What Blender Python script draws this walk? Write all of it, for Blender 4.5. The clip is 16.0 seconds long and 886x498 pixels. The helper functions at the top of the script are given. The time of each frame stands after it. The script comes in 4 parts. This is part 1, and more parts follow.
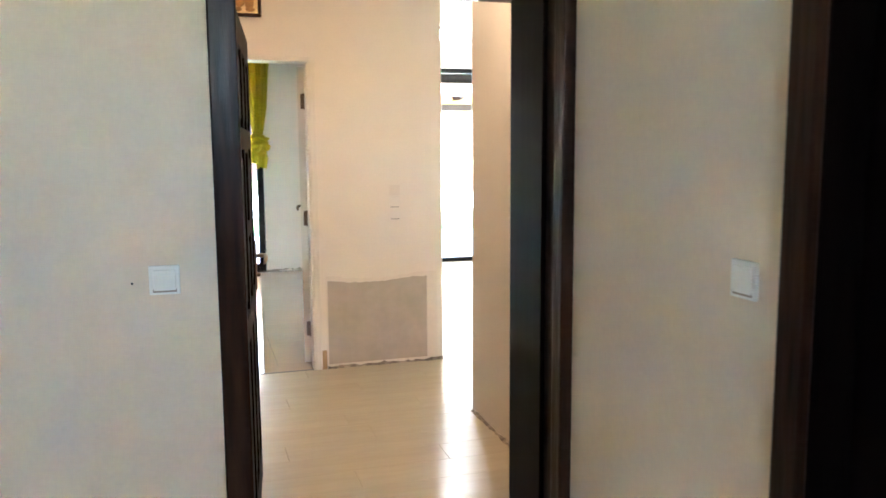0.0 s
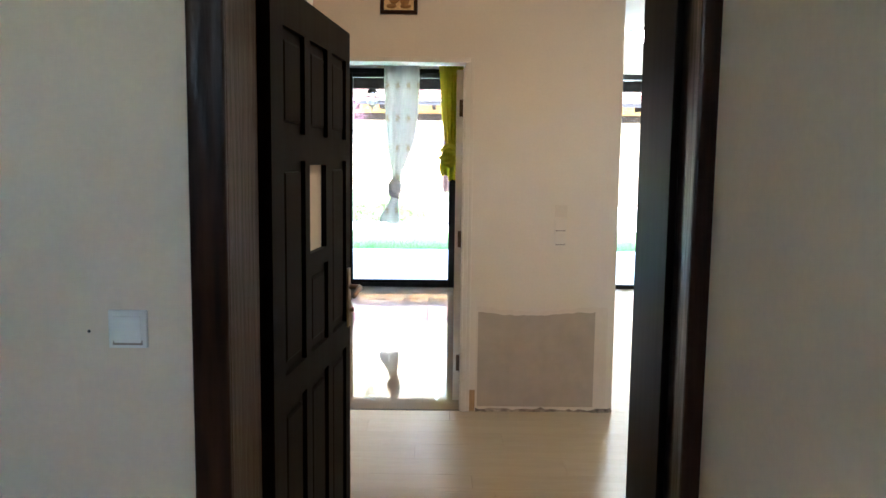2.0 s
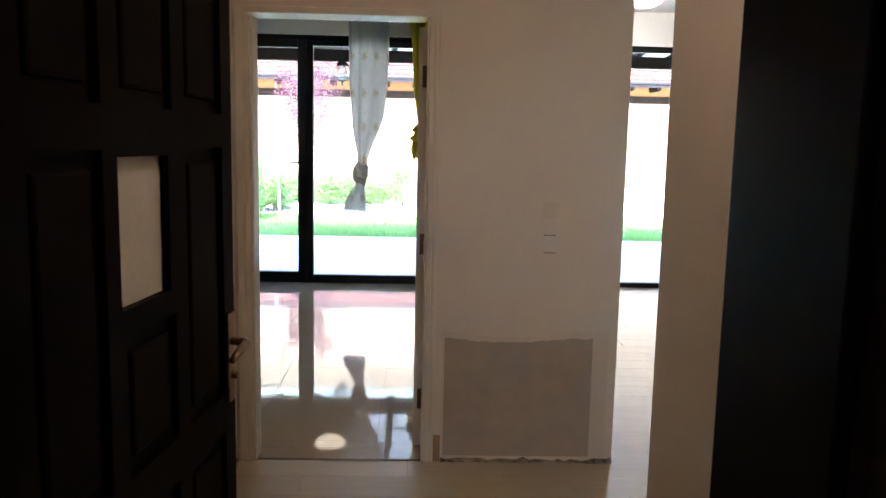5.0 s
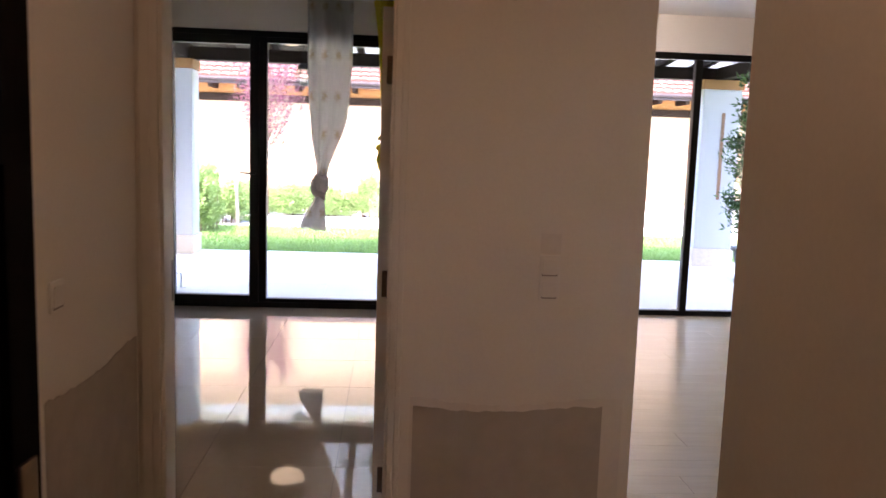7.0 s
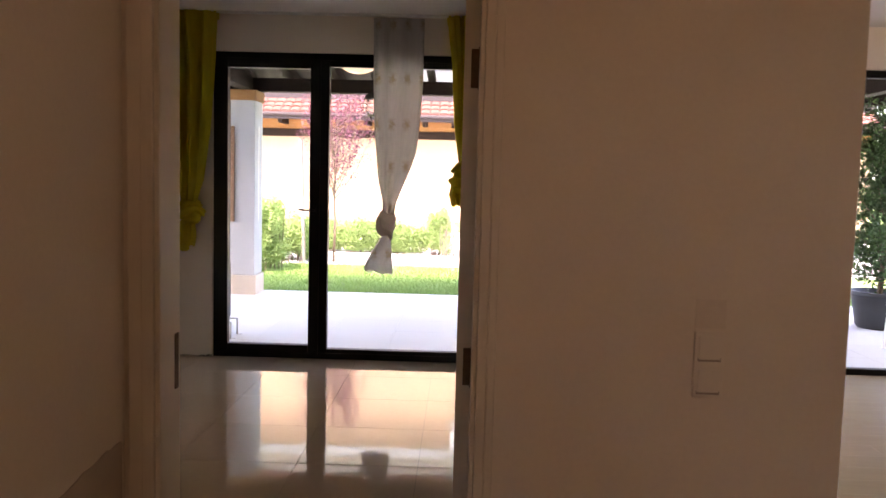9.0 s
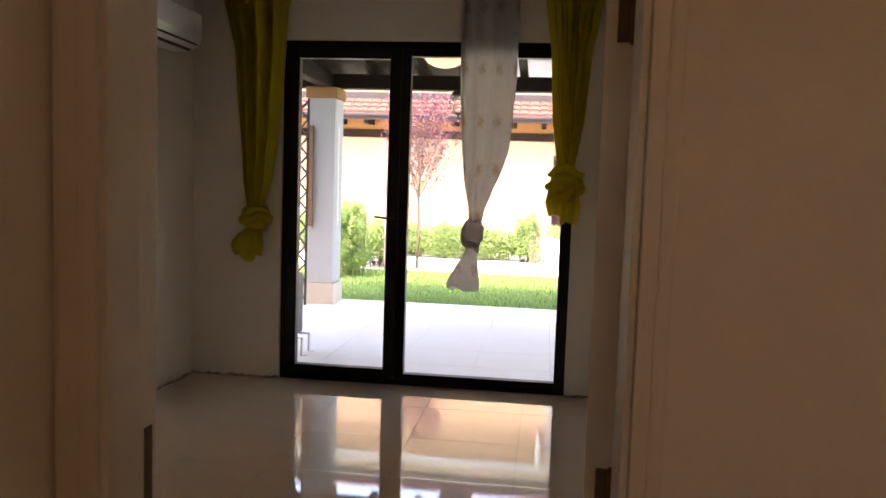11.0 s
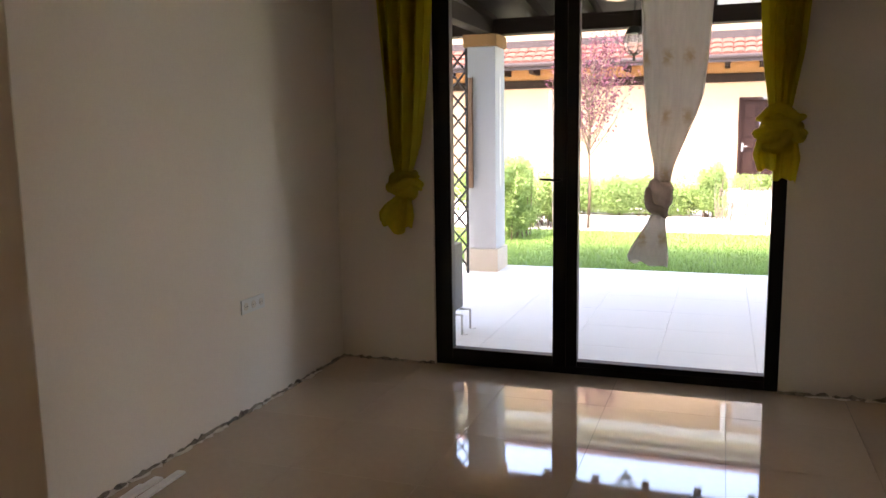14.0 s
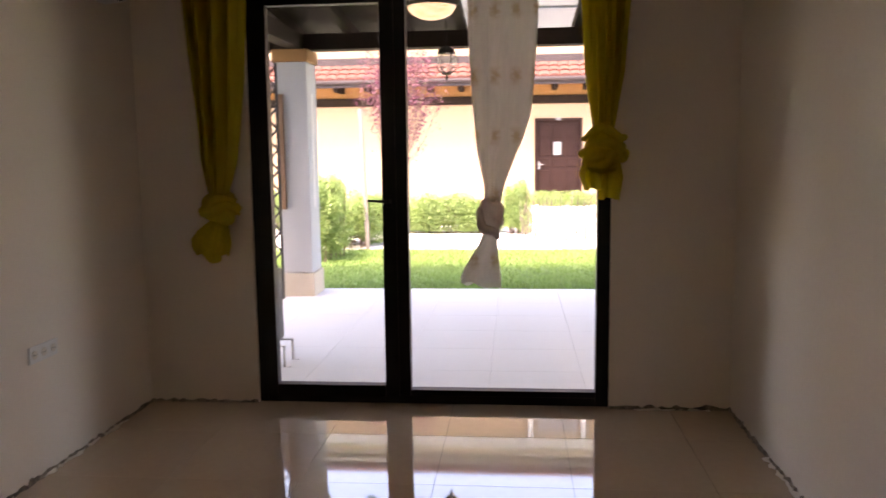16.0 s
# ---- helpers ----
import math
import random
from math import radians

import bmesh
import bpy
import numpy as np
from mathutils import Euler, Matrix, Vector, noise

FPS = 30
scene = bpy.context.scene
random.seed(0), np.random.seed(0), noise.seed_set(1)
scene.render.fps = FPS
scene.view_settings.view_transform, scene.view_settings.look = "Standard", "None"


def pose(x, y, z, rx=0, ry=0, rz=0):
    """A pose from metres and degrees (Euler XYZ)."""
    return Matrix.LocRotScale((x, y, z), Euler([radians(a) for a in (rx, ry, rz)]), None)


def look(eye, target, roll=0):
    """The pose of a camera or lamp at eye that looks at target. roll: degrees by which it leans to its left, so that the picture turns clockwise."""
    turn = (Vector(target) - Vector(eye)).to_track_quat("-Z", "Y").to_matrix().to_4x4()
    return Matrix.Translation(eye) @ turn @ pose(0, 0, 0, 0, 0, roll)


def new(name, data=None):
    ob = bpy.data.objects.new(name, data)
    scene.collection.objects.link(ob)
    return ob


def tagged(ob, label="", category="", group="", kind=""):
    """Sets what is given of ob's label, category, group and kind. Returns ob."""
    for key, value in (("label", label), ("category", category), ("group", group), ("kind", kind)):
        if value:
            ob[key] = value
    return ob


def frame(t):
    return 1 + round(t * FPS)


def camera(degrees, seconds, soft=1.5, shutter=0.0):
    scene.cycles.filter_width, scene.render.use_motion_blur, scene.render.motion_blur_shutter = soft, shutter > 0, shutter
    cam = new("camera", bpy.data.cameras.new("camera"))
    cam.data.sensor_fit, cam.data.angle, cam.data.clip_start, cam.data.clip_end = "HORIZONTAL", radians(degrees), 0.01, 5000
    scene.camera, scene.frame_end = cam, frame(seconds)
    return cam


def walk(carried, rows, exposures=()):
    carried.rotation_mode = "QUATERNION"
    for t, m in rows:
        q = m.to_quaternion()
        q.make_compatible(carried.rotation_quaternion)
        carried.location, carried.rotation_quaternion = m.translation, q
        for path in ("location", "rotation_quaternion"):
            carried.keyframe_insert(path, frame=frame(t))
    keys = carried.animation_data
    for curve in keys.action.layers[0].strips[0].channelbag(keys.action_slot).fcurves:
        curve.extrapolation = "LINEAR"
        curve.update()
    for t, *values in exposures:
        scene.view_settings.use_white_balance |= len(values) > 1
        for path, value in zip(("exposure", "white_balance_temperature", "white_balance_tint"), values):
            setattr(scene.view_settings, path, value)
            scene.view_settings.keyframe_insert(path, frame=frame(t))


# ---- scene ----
cam = camera(58.2, 16.0, shutter=0.4)
PATH = [
    (0, (0.438, -2.038, 1.496), (1.019, -0.14, 1.245), -0.4),
    (0.5, (0.613, -1.776, 1.466), (1.036, 0.161, 1.201), -0.2),
    (1, (0.762, -1.618, 1.494), (1.017, 0.349, 1.238), -2.6),
    (1.5, (0.915, -1.471, 1.499), (1.04, 0.508, 1.235), -0.6),
    (2, (0.99, -1.393, 1.503), (1.007, 0.594, 1.282), 0.7),
    (2.5, (1.008, -1.274, 1.499), (1.123, 0.711, 1.283), 0.9),
    (3, (0.975, -1.117, 1.499), (1.159, 0.865, 1.307), -0.4),
    (3.5, (0.973, -0.95, 1.481), (1.148, 1.028, 1.247), -0.6),
    (4, (1.056, -0.754, 1.523), (1.08, 1.242, 1.394), -1.1),
    (4.5, (1.098, -0.547, 1.511), (1.1, 1.435, 1.244), -0.1),
    (4.7, (1.108, -0.47, 1.518), (1.163, 1.51, 1.248), 1.0),
    (6.8, (1.143, 0.388, 1.535), (1.183, 2.367, 1.25), 2.4),
    (7, (1.14, 0.481, 1.533), (1.278, 2.461, 1.287), 1.95),
    (7.5, (1.112, 0.651, 1.537), (1.262, 2.62, 1.219), 0.42),
    (7.7, (1.1, 0.74, 1.533), (1.173, 2.712, 1.205), -0.24),
    (8, (1.119, 0.94, 1.502), (1.068, 2.917, 1.203), 0.45),
    (8.2, (1.113, 1.0, 1.506), (1.086, 2.984, 1.251), 1.5),
    (10.3, (1.084, 1.92, 1.552), (0.882, 3.905, 1.414), 0.9),
    (10.5, (1.051, 1.955, 1.567), (0.775, 3.928, 1.389), 1.3),
    (11, (1.02, 2.149, 1.537), (0.768, 4.127, 1.371), 1.9),
    (11.5, (0.938, 2.385, 1.528), (0.778, 4.367, 1.313), 1.0),
    (12, (0.925, 2.604, 1.511), (0.61, 4.551, 1.18), 0.1),
    (12.5, (0.936, 2.782, 1.505), (0.457, 4.682, 1.108), -0.0),
    (13, (0.886, 2.904, 1.509), (0.429, 4.813, 1.126), -0.2),
    (13.5, (0.837, 2.955, 1.532), (0.201, 4.819, 1.184), -1.2),
    (14, (0.86, 2.985, 1.553), (0.201, 4.851, 1.269), -0.8),
    (14.5, (0.793, 2.978, 1.55), (0.405, 4.924, 1.303), -0.5),
    (15, (0.745, 3.028, 1.546), (0.392, 4.984, 1.321), -0.5),
    (15.5, (0.718, 3.106, 1.552), (0.386, 5.061, 1.296), 0.4),
    (16, (0.651, 3.219, 1.56), (0.468, 5.195, 1.315), -0.7),
]
walk(cam, [(t, look(e, g, r)) for t, e, g, r in PATH], [
    (0.0, 7.08, 5400, 4), (0.5, 6.75, 5350, 4), (1.0, 6.6, 5350, 4), (2.0, 6.1, 5250, 2), (3.5, 6.05, 5150, 1), (4.5, 5.45, 5250, 6), (7.0, 4.7, 6350, 27),
    (8.0, 4.4, 7000, 32), (10.5, 4.28, 7800, 32), (11.2, 4.15, 7800, 25), (12.1, 4.12, 7200, 17), (12.9, 4.2, 7600, 22), (14.0, 4.2, 7600, 25), (15.0, 4.12, 7850, 31), (16.0, 3.97, 8250, 34)])

# ---- world, sun and lights ----
world = bpy.data.worlds.new("sky")
scene.world = world
world.use_nodes = True
wn = world.node_tree.nodes
sky = wn.new("ShaderNodeTexSky")
sky.sky_type, sky.sun_disc = "NISHITA", False
sky.sun_elevation, sky.sun_rotation = radians(58), radians(200)
sky.air_density, sky.dust_density = 1.0, 2.5
world.node_tree.links.new(sky.outputs[0], wn["Background"].inputs[0])
wn["Background"].inputs[1].default_value = 0.15


def lamp(name, kind, power, m, colour=(1, 1, 1), size=(1, 1)):
    data = bpy.data.lights.new(name, kind)
    data.energy, data.color = power, colour
    if kind == "AREA":
        data.shape, data.size, data.size_y = "RECTANGLE", size[0], size[1]
    if kind == "POINT":
        data.shadow_soft_size = size[0]
    ob = new(name, data)
    ob.matrix_world = m
    return ob


sun = lamp("sun", "SUN", 1.0, look((-6, -14, 25), (0, 0, 0)), (1.0, 0.95, 0.88))
sun.data.angle = radians(10)

# ---- materials ----
def material(name, colour, rough=0.6, metal=0.0, vary=0.12, grain=40.0, bump=0.15, stain=1.5, spec=0.5, stretch=(1, 1, 1),
             per_piece=0.0, coat=0.0, depth=0.004, sheen=0.0):
    """Colour with a large slow variation, a fine grain, a bump, and a change of tone from piece to piece."""
    m = bpy.data.materials.new(name)
    m.use_nodes = True
    n, link = m.node_tree.nodes, m.node_tree.links.new
    b = n["Principled BSDF"]
    b.inputs["Metallic"].default_value = metal
    b.inputs["Specular IOR Level"].default_value = spec
    b.inputs["Coat Weight"].default_value = coat
    b.inputs["Coat Roughness"].default_value = 0.04
    b.inputs["Sheen Weight"].default_value = sheen
    co, mp = n.new("ShaderNodeTexCoord"), n.new("ShaderNodeMapping")
    mp.inputs["Scale"].default_value = stretch
    link(co.outputs["Object"], mp.inputs[0])
    big, fine = n.new("ShaderNodeTexNoise"), n.new("ShaderNodeTexNoise")
    for tex, s, d in ((big, stain, 4), (fine, grain, 6)):
        tex.inputs["Scale"].default_value = s
        tex.inputs["Detail"].default_value = d
        link(mp.outputs[0], tex.inputs["Vector"])
    mix = n.new("ShaderNodeMath")
    mix.operation = "ADD"
    link(big.outputs["Fac"], mix.inputs[0])
    link(fine.outputs["Fac"], mix.inputs[1])
    fac = mix.outputs[0]
    if per_piece:
        info, mul = n.new("ShaderNodeObjectInfo"), n.new("ShaderNodeMath")
        mul.operation = "MULTIPLY_ADD"
        mul.inputs[1].default_value = per_piece
        link(info.outputs["Random"], mul.inputs[0])
        link(fac, mul.inputs[2])
        fac = mul.outputs[0]
    ramp = n.new("ShaderNodeMapRange")
    ramp.inputs["From Min"].default_value, ramp.inputs["From Max"].default_value = 0.6, 1.4 + per_piece
    ramp.inputs["To Min"].default_value, ramp.inputs["To Max"].default_value = 1 - vary, 1 + vary
    link(fac, ramp.inputs["Value"])
    rgb = n.new("ShaderNodeMix")
    rgb.data_type, rgb.blend_type = "RGBA", "MULTIPLY"
    rgb.inputs["Factor"].default_value = 1
    rgb.inputs["A"].default_value = (*colour, 1)
    link(ramp.outputs[0], rgb.inputs["B"])
    link(rgb.outputs["Result"], b.inputs["Base Color"])
    rr = n.new("ShaderNodeMapRange")
    rr.inputs["To Min"].default_value, rr.inputs["To Max"].default_value = rough * 0.85, min(1, rough * 1.15)
    link(big.outputs["Fac"], rr.inputs["Value"])
    link(rr.outputs[0], b.inputs["Roughness"])
    if bump:
        bp = n.new("ShaderNodeBump")
        bp.inputs["Strength"].default_value, bp.inputs["Distance"].default_value = bump, depth
        link(fine.outputs["Fac"], bp.inputs["Height"])
        link(bp.outputs[0], b.inputs["Normal"])
    return m


def glow(name, colour, strength, body=1.0):
    m = bpy.data.materials.new(name)
    m.use_nodes = True
    b = m.node_tree.nodes["Principled BSDF"]
    b.inputs["Base Color"].default_value = (*[c * body for c in colour], 1)
    b.inputs["Emission Color"].default_value = (*colour, 1)
    b.inputs["Emission Strength"].default_value = strength
    return m


def glass_material(name, tint=(0.97, 0.98, 0.97)):
    m = bpy.data.materials.new(name)
    m.use_nodes = True
    n, link = m.node_tree.nodes, m.node_tree.links.new
    n.remove(n["Principled BSDF"])
    clear, gloss, mix, fr = n.new("ShaderNodeBsdfTransparent"), n.new("ShaderNodeBsdfGlossy"), n.new("ShaderNodeMixShader"), n.new("ShaderNodeFresnel")
    clear.inputs[0].default_value = (*tint, 1)
    gloss.inputs["Roughness"].default_value = 0.0
    fr.inputs[0].default_value = 1.22
    link(fr.outputs[0], mix.inputs[0])
    link(clear.outputs[0], mix.inputs[1])
    link(gloss.outputs[0], mix.inputs[2])
    link(mix.outputs[0], n["Material Output"].inputs[0])
    return m


def sheer_material(name, colour, open_part, glow_through=0.5, rough=0.9, bands=(), motif=(0.5, 0.4, 0.28)):
    """Thin stuff that lets light through: part clear, part translucent, part diffuse."""
    m = bpy.data.materials.new(name)
    m.use_nodes = True
    n, link = m.node_tree.nodes, m.node_tree.links.new
    n.remove(n["Principled BSDF"])
    dif, tra, clear = n.new("ShaderNodeBsdfDiffuse"), n.new("ShaderNodeBsdfTranslucent"), n.new("ShaderNodeBsdfTransparent")
    m1, m2 = n.new("ShaderNodeMixShader"), n.new("ShaderNodeMixShader")
    tex = n.new("ShaderNodeTexNoise")
    tex.inputs["Scale"].default_value = 12
    col = n.new("ShaderNodeMapRange")
    col.inputs["To Min"].default_value, col.inputs["To Max"].default_value = 0.86, 1.1
    link(tex.outputs["Fac"], col.inputs["Value"])
    rgb = n.new("ShaderNodeMix")
    rgb.data_type, rgb.blend_type = "RGBA", "MULTIPLY"
    rgb.inputs["Factor"].default_value = 1
    rgb.inputs["A"].default_value = (*colour, 1)
    link(col.outputs[0], rgb.inputs["B"])
    tone = rgb.outputs["Result"]
    if bands:
        co, split = n.new("ShaderNodeTexCoord"), n.new("ShaderNodeSeparateXYZ")
        link(co.outputs["Object"], split.inputs[0])
        beat, wave, spots = n.new("ShaderNodeMath"), n.new("ShaderNodeMath"), n.new("ShaderNodeMapRange")
        beat.operation, wave.operation = "MULTIPLY", "SINE"
        beat.inputs[1].default_value = 52
        link(split.outputs["X"], beat.inputs[0])
        link(beat.outputs[0], wave.inputs[0])
        blot, ragged = n.new("ShaderNodeTexNoise"), n.new("ShaderNodeMath")
        blot.inputs["Scale"].default_value = 38
        link(co.outputs["Object"], blot.inputs["Vector"])
        ragged.operation = "MULTIPLY_ADD"
        ragged.inputs[1].default_value = 3.0
        link(blot.outputs["Fac"], ragged.inputs[0])
        link(wave.outputs[0], ragged.inputs[2])
        spots.inputs["From Min"].default_value, spots.inputs["From Max"].default_value = 1.3, 2.6
        link(ragged.outputs[0], spots.inputs["Value"])
        mask = None
        for z in bands:
            off, size, fall = n.new("ShaderNodeMath"), n.new("ShaderNodeMath"), n.new("ShaderNodeMapRange")
            off.operation, size.operation = "SUBTRACT", "ABSOLUTE"
            off.inputs[1].default_value = z
            fall.inputs["From Min"].default_value, fall.inputs["From Max"].default_value = 0.062, 0.012
            link(split.outputs["Z"], off.inputs[0])
            link(off.outputs[0], size.inputs[0])
            link(size.outputs[0], fall.inputs["Value"])
            if mask is not None:
                most = n.new("ShaderNodeMath")
                most.operation = "MAXIMUM"
                link(mask, most.inputs[0])
                link(fall.outputs[0], most.inputs[1])
                mask = most.outputs[0]
            else:
                mask = fall.outputs[0]
        both, dye = n.new("ShaderNodeMath"), n.new("ShaderNodeMix")
        both.operation = "MULTIPLY"
        link(mask, both.inputs[0])
        link(spots.outputs[0], both.inputs[1])
        dye.data_type = "RGBA"
        link(both.outputs[0], dye.inputs["Factor"])
        link(tone, dye.inputs["A"])
        dye.inputs["B"].default_value = (*motif, 1)
        tone = dye.outputs["Result"]
    link(tone, dif.inputs[0])
    link(tone, tra.inputs[0])
    m1.inputs[0].default_value, m2.inputs[0].default_value = glow_through, open_part
    link(dif.outputs[0], m1.inputs[1])
    link(tra.outputs[0], m1.inputs[2])
    link(m1.outputs[0], m2.inputs[1])
    link(clear.outputs[0], m2.inputs[2])
    link(m2.outputs[0], n["Material Output"].inputs[0])
    return m


M = {}
M["paint"] = material("wall_paint", (0.78, 0.71, 0.61), 0.85, vary=0.035, grain=70, bump=0.12, stain=0.9)
M["paint_beige"] = material("beige_wall_paint", (0.755, 0.64, 0.51), 0.85, vary=0.04, grain=70, bump=0.12, stain=0.9)
M["paint_white"] = material("white_wall_paint", (0.9, 0.82, 0.725), 0.85, vary=0.03, grain=70, bump=0.12, stain=0.8)
M["ceiling"] = material("ceiling_paint", (0.87, 0.85, 0.81), 0.9, vary=0.02, grain=60, bump=0.08)
M["plaster"] = material("bare_plaster", (0.47, 0.4, 0.32), 0.95, vary=0.13, grain=12, bump=0.4, stain=2.2)
M["mortar"] = material("broken_mortar", (0.27, 0.225, 0.175), 0.95, vary=0.85, grain=45, bump=0.9, stain=9, depth=0.01)
M["dark_wood"] = material("dark_stained_wood", (0.03, 0.0115, 0.0062), 0.3, vary=0.85, grain=7, bump=0.6, stain=1.3, stretch=(6, 6, 0.6), spec=0.12)
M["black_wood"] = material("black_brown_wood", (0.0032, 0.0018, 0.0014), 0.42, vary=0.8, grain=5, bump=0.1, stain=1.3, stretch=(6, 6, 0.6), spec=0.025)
M["white_door"] = material("white_painted_door", (0.74, 0.68, 0.58), 0.4, vary=0.04, grain=30, bump=0.06, stain=2, stretch=(4, 4, 0.6))
M["tile"] = material("polished_floor_tile", (0.56, 0.425, 0.305), 0.035, vary=0.05, grain=22, bump=0.0, stain=1.2, spec=0.6, per_piece=0.12, coat=0.45)
M["grout"] = material("tile_grout", (0.2, 0.175, 0.15), 0.9, vary=0.2)
M["plank"] = material("wood_look_floor_plank", (0.52, 0.44, 0.315), 0.24, vary=0.08, grain=6, bump=0.04, stain=1.6, stretch=(0.8, 6, 1), per_piece=0.3)
M["frame"] = material("dark_window_frame", (0.008, 0.007, 0.006), 0.45, vary=0.2, grain=80, bump=0.05, spec=0.25)
M["glass"] = glass_material("window_glass")
M["metal"] = material("brushed_steel", (0.55, 0.52, 0.47), 0.32, metal=1.0, vary=0.1, grain=60, bump=0.05)
M["brass"] = material("aged_brass", (0.15, 0.095, 0.06), 0.5, metal=0.7, vary=0.3, grain=60, bump=0.1)
M["handle_metal"] = material("gold_brown_metal", (0.34, 0.24, 0.15), 0.28, metal=1.0, vary=0.15, grain=60, bump=0.05)
M["plastic"] = material("white_plastic", (0.82, 0.81, 0.78), 0.35, vary=0.02, grain=20, bump=0.0)
M["dark_plastic"] = material("dark_plastic", (0.03, 0.03, 0.032), 0.5, vary=0.1, grain=40, bump=0.05)
M["slab"] = material("patio_stone_tile", (0.56, 0.545, 0.505), 0.7, vary=0.05, grain=35, bump=0.2, stain=1.2, per_piece=0.1)
M["slab_joint"] = material("slab_joint", (0.42, 0.41, 0.38), 0.9, vary=0.1)
M["grass_soil"] = material("lawn_ground", (0.11, 0.18, 0.04), 0.95, vary=0.35, grain=14, bump=0.6, stain=0.7, depth=0.02)
M["gravel"] = material("pale_paving", (0.48, 0.46, 0.43), 0.9, vary=0.15, grain=25, bump=0.5, stain=2)
M["render"] = material("peach_wall_render", (0.265, 0.185, 0.118), 0.9, vary=0.06, grain=50, bump=0.3, stain=0.6)
M["column"] = material("white_column_render", (0.4, 0.41, 0.41), 0.85, vary=0.04, grain=60, bump=0.2)
M["stone"] = material("beige_plinth_stone", (0.5, 0.43, 0.34), 0.7, vary=0.12, grain=25, bump=0.3)
M["orange"] = material("orange_plaster", (0.28, 0.14, 0.05), 0.85, vary=0.08, grain=50, bump=0.2)
M["roof"] = material("red_clay_tile", (0.14, 0.058, 0.048), 0.8, spec=0.2, vary=0.2, grain=30, bump=0.2, per_piece=0.6)
M["slate"] = material("grey_purple_flashing", (0.034, 0.026, 0.028), 0.7, vary=0.2, grain=30, bump=0.2, spec=0.2)
M["far_door"] = material("purple_brown_door", (0.02, 0.0105, 0.009), 0.6, vary=0.3, grain=14, bump=0.15, spec=0.05, stretch=(6, 6, 0.7))
M["timber"] = material("dark_timber", (0.012, 0.0065, 0.004), 0.7, spec=0.1, vary=0.45, grain=14, bump=0.3, stain=2, stretch=(3, 3, 3))
M["panel"] = sheer_material("white_roof_panel", (0.44, 0.45, 0.44), 0.0, 0.55)
M["lime"] = sheer_material("lime_green_cloth", (0.72, 0.61, 0.05), 0.0, 0.55)
M["voile"] = sheer_material("white_voile", (0.68, 0.65, 0.62), 0.12, 0.55, bands=(2.02, 1.59, 1.22, 0.88, 0.54, 0.16))
M["voile_thick"] = sheer_material("folded_white_voile", (0.72, 0.65, 0.61), 0.0, 0.5)
M["milk_glass"] = sheer_material("clear_lantern_glass", (0.65, 0.65, 0.62), 0.72, 0.5)
M["grey_shutter"] = material("grey_shutter_paint", (0.2, 0.2, 0.21), 0.6, vary=0.1, grain=30, bump=0.1)
M["lamp_glass"] = glow("lit_lamp_glass", (1.0, 0.92, 0.8), 2.5)
# glow of an added, unseen lamp that supplies the hall's warm light
M["hall_fill_glow"] = glow("added_hall_lamp_glow", (1.0, 0.67, 0.42), 0.68)
M["amber_glass"] = glow("lit_amber_glass", (0.9, 0.52, 0.22), 0.085, 0.3)
nt = M["amber_glass"].node_tree
marble, tone = nt.nodes.new("ShaderNodeTexNoise"), nt.nodes.new("ShaderNodeMix")
marble.inputs["Scale"].default_value, marble.inputs["Distortion"].default_value = 7, 2.5
tone.data_type = "RGBA"
tone.inputs["A"].default_value, tone.inputs["B"].default_value = (0.85, 0.46, 0.18, 1), (1.0, 0.88, 0.68, 1)
swirl = nt.nodes.new("ShaderNodeMapRange")
swirl.inputs["From Min"].default_value, swirl.inputs["From Max"].default_value = 0.38, 0.6
nt.links.new(marble.outputs["Fac"], swirl.inputs["Value"])
nt.links.new(swirl.outputs[0], tone.inputs["Factor"])
nt.links.new(tone.outputs["Result"], nt.nodes["Principled BSDF"].inputs["Emission Color"])
M["iron"] = material("black_iron", (0.02, 0.018, 0.016), 0.5, metal=0.4, vary=0.2, grain=50, bump=0.2)

M["frost"] = material("frosted_glass", (0.7, 0.66, 0.58), 0.35, vary=0.08, grain=60, bump=0.3)
M["raw_wood"] = material("stained_bare_wood", (0.42, 0.27, 0.13), 0.8, vary=0.35, grain=20, bump=0.3, stretch=(6, 6, 0.8))
M["grey_plastic"] = material("grey_plastic", (0.6, 0.585, 0.555), 0.5, vary=0.05, bump=0.0)
M["board"] = material("white_skirting_paint", (0.88, 0.86, 0.82), 0.45, vary=0.06, grain=30, bump=0.05)
M["paper_grey"] = material("weathered_paper", (0.16, 0.16, 0.165), 0.8, vary=0.05, bump=0.0)
# darker tone for the shade drawn below switch rockers
M["gap"] = material("rocker_shade_plastic", (0.33, 0.28, 0.24), 0.7, vary=0.1, bump=0.0)
M["old_plastic"] = material("old_plastic", (0.77, 0.71, 0.62), 0.45, vary=0.03, bump=0.0)
M["putty"] = material("wall_filler", (0.745, 0.67, 0.57), 0.95, vary=0.05, grain=40, bump=0.3)
M["gilt"] = material("pale_gilt", (0.72, 0.52, 0.26), 0.4, metal=0.5, vary=0.3, grain=90, bump=0.4, stain=20)
M["gilt_dark"] = material("dark_gilt", (0.36, 0.2, 0.07), 0.45, metal=0.5, vary=0.3, grain=90, bump=0.4, stain=20)
M["brown_wood"] = material("brown_timber", (0.2, 0.11, 0.06), 0.6, vary=0.3, grain=16, bump=0.2, stretch=(6, 6, 0.7))
M["bark"] = material("bark", (0.13, 0.09, 0.06), 0.9, vary=0.3, grain=30, bump=0.6)
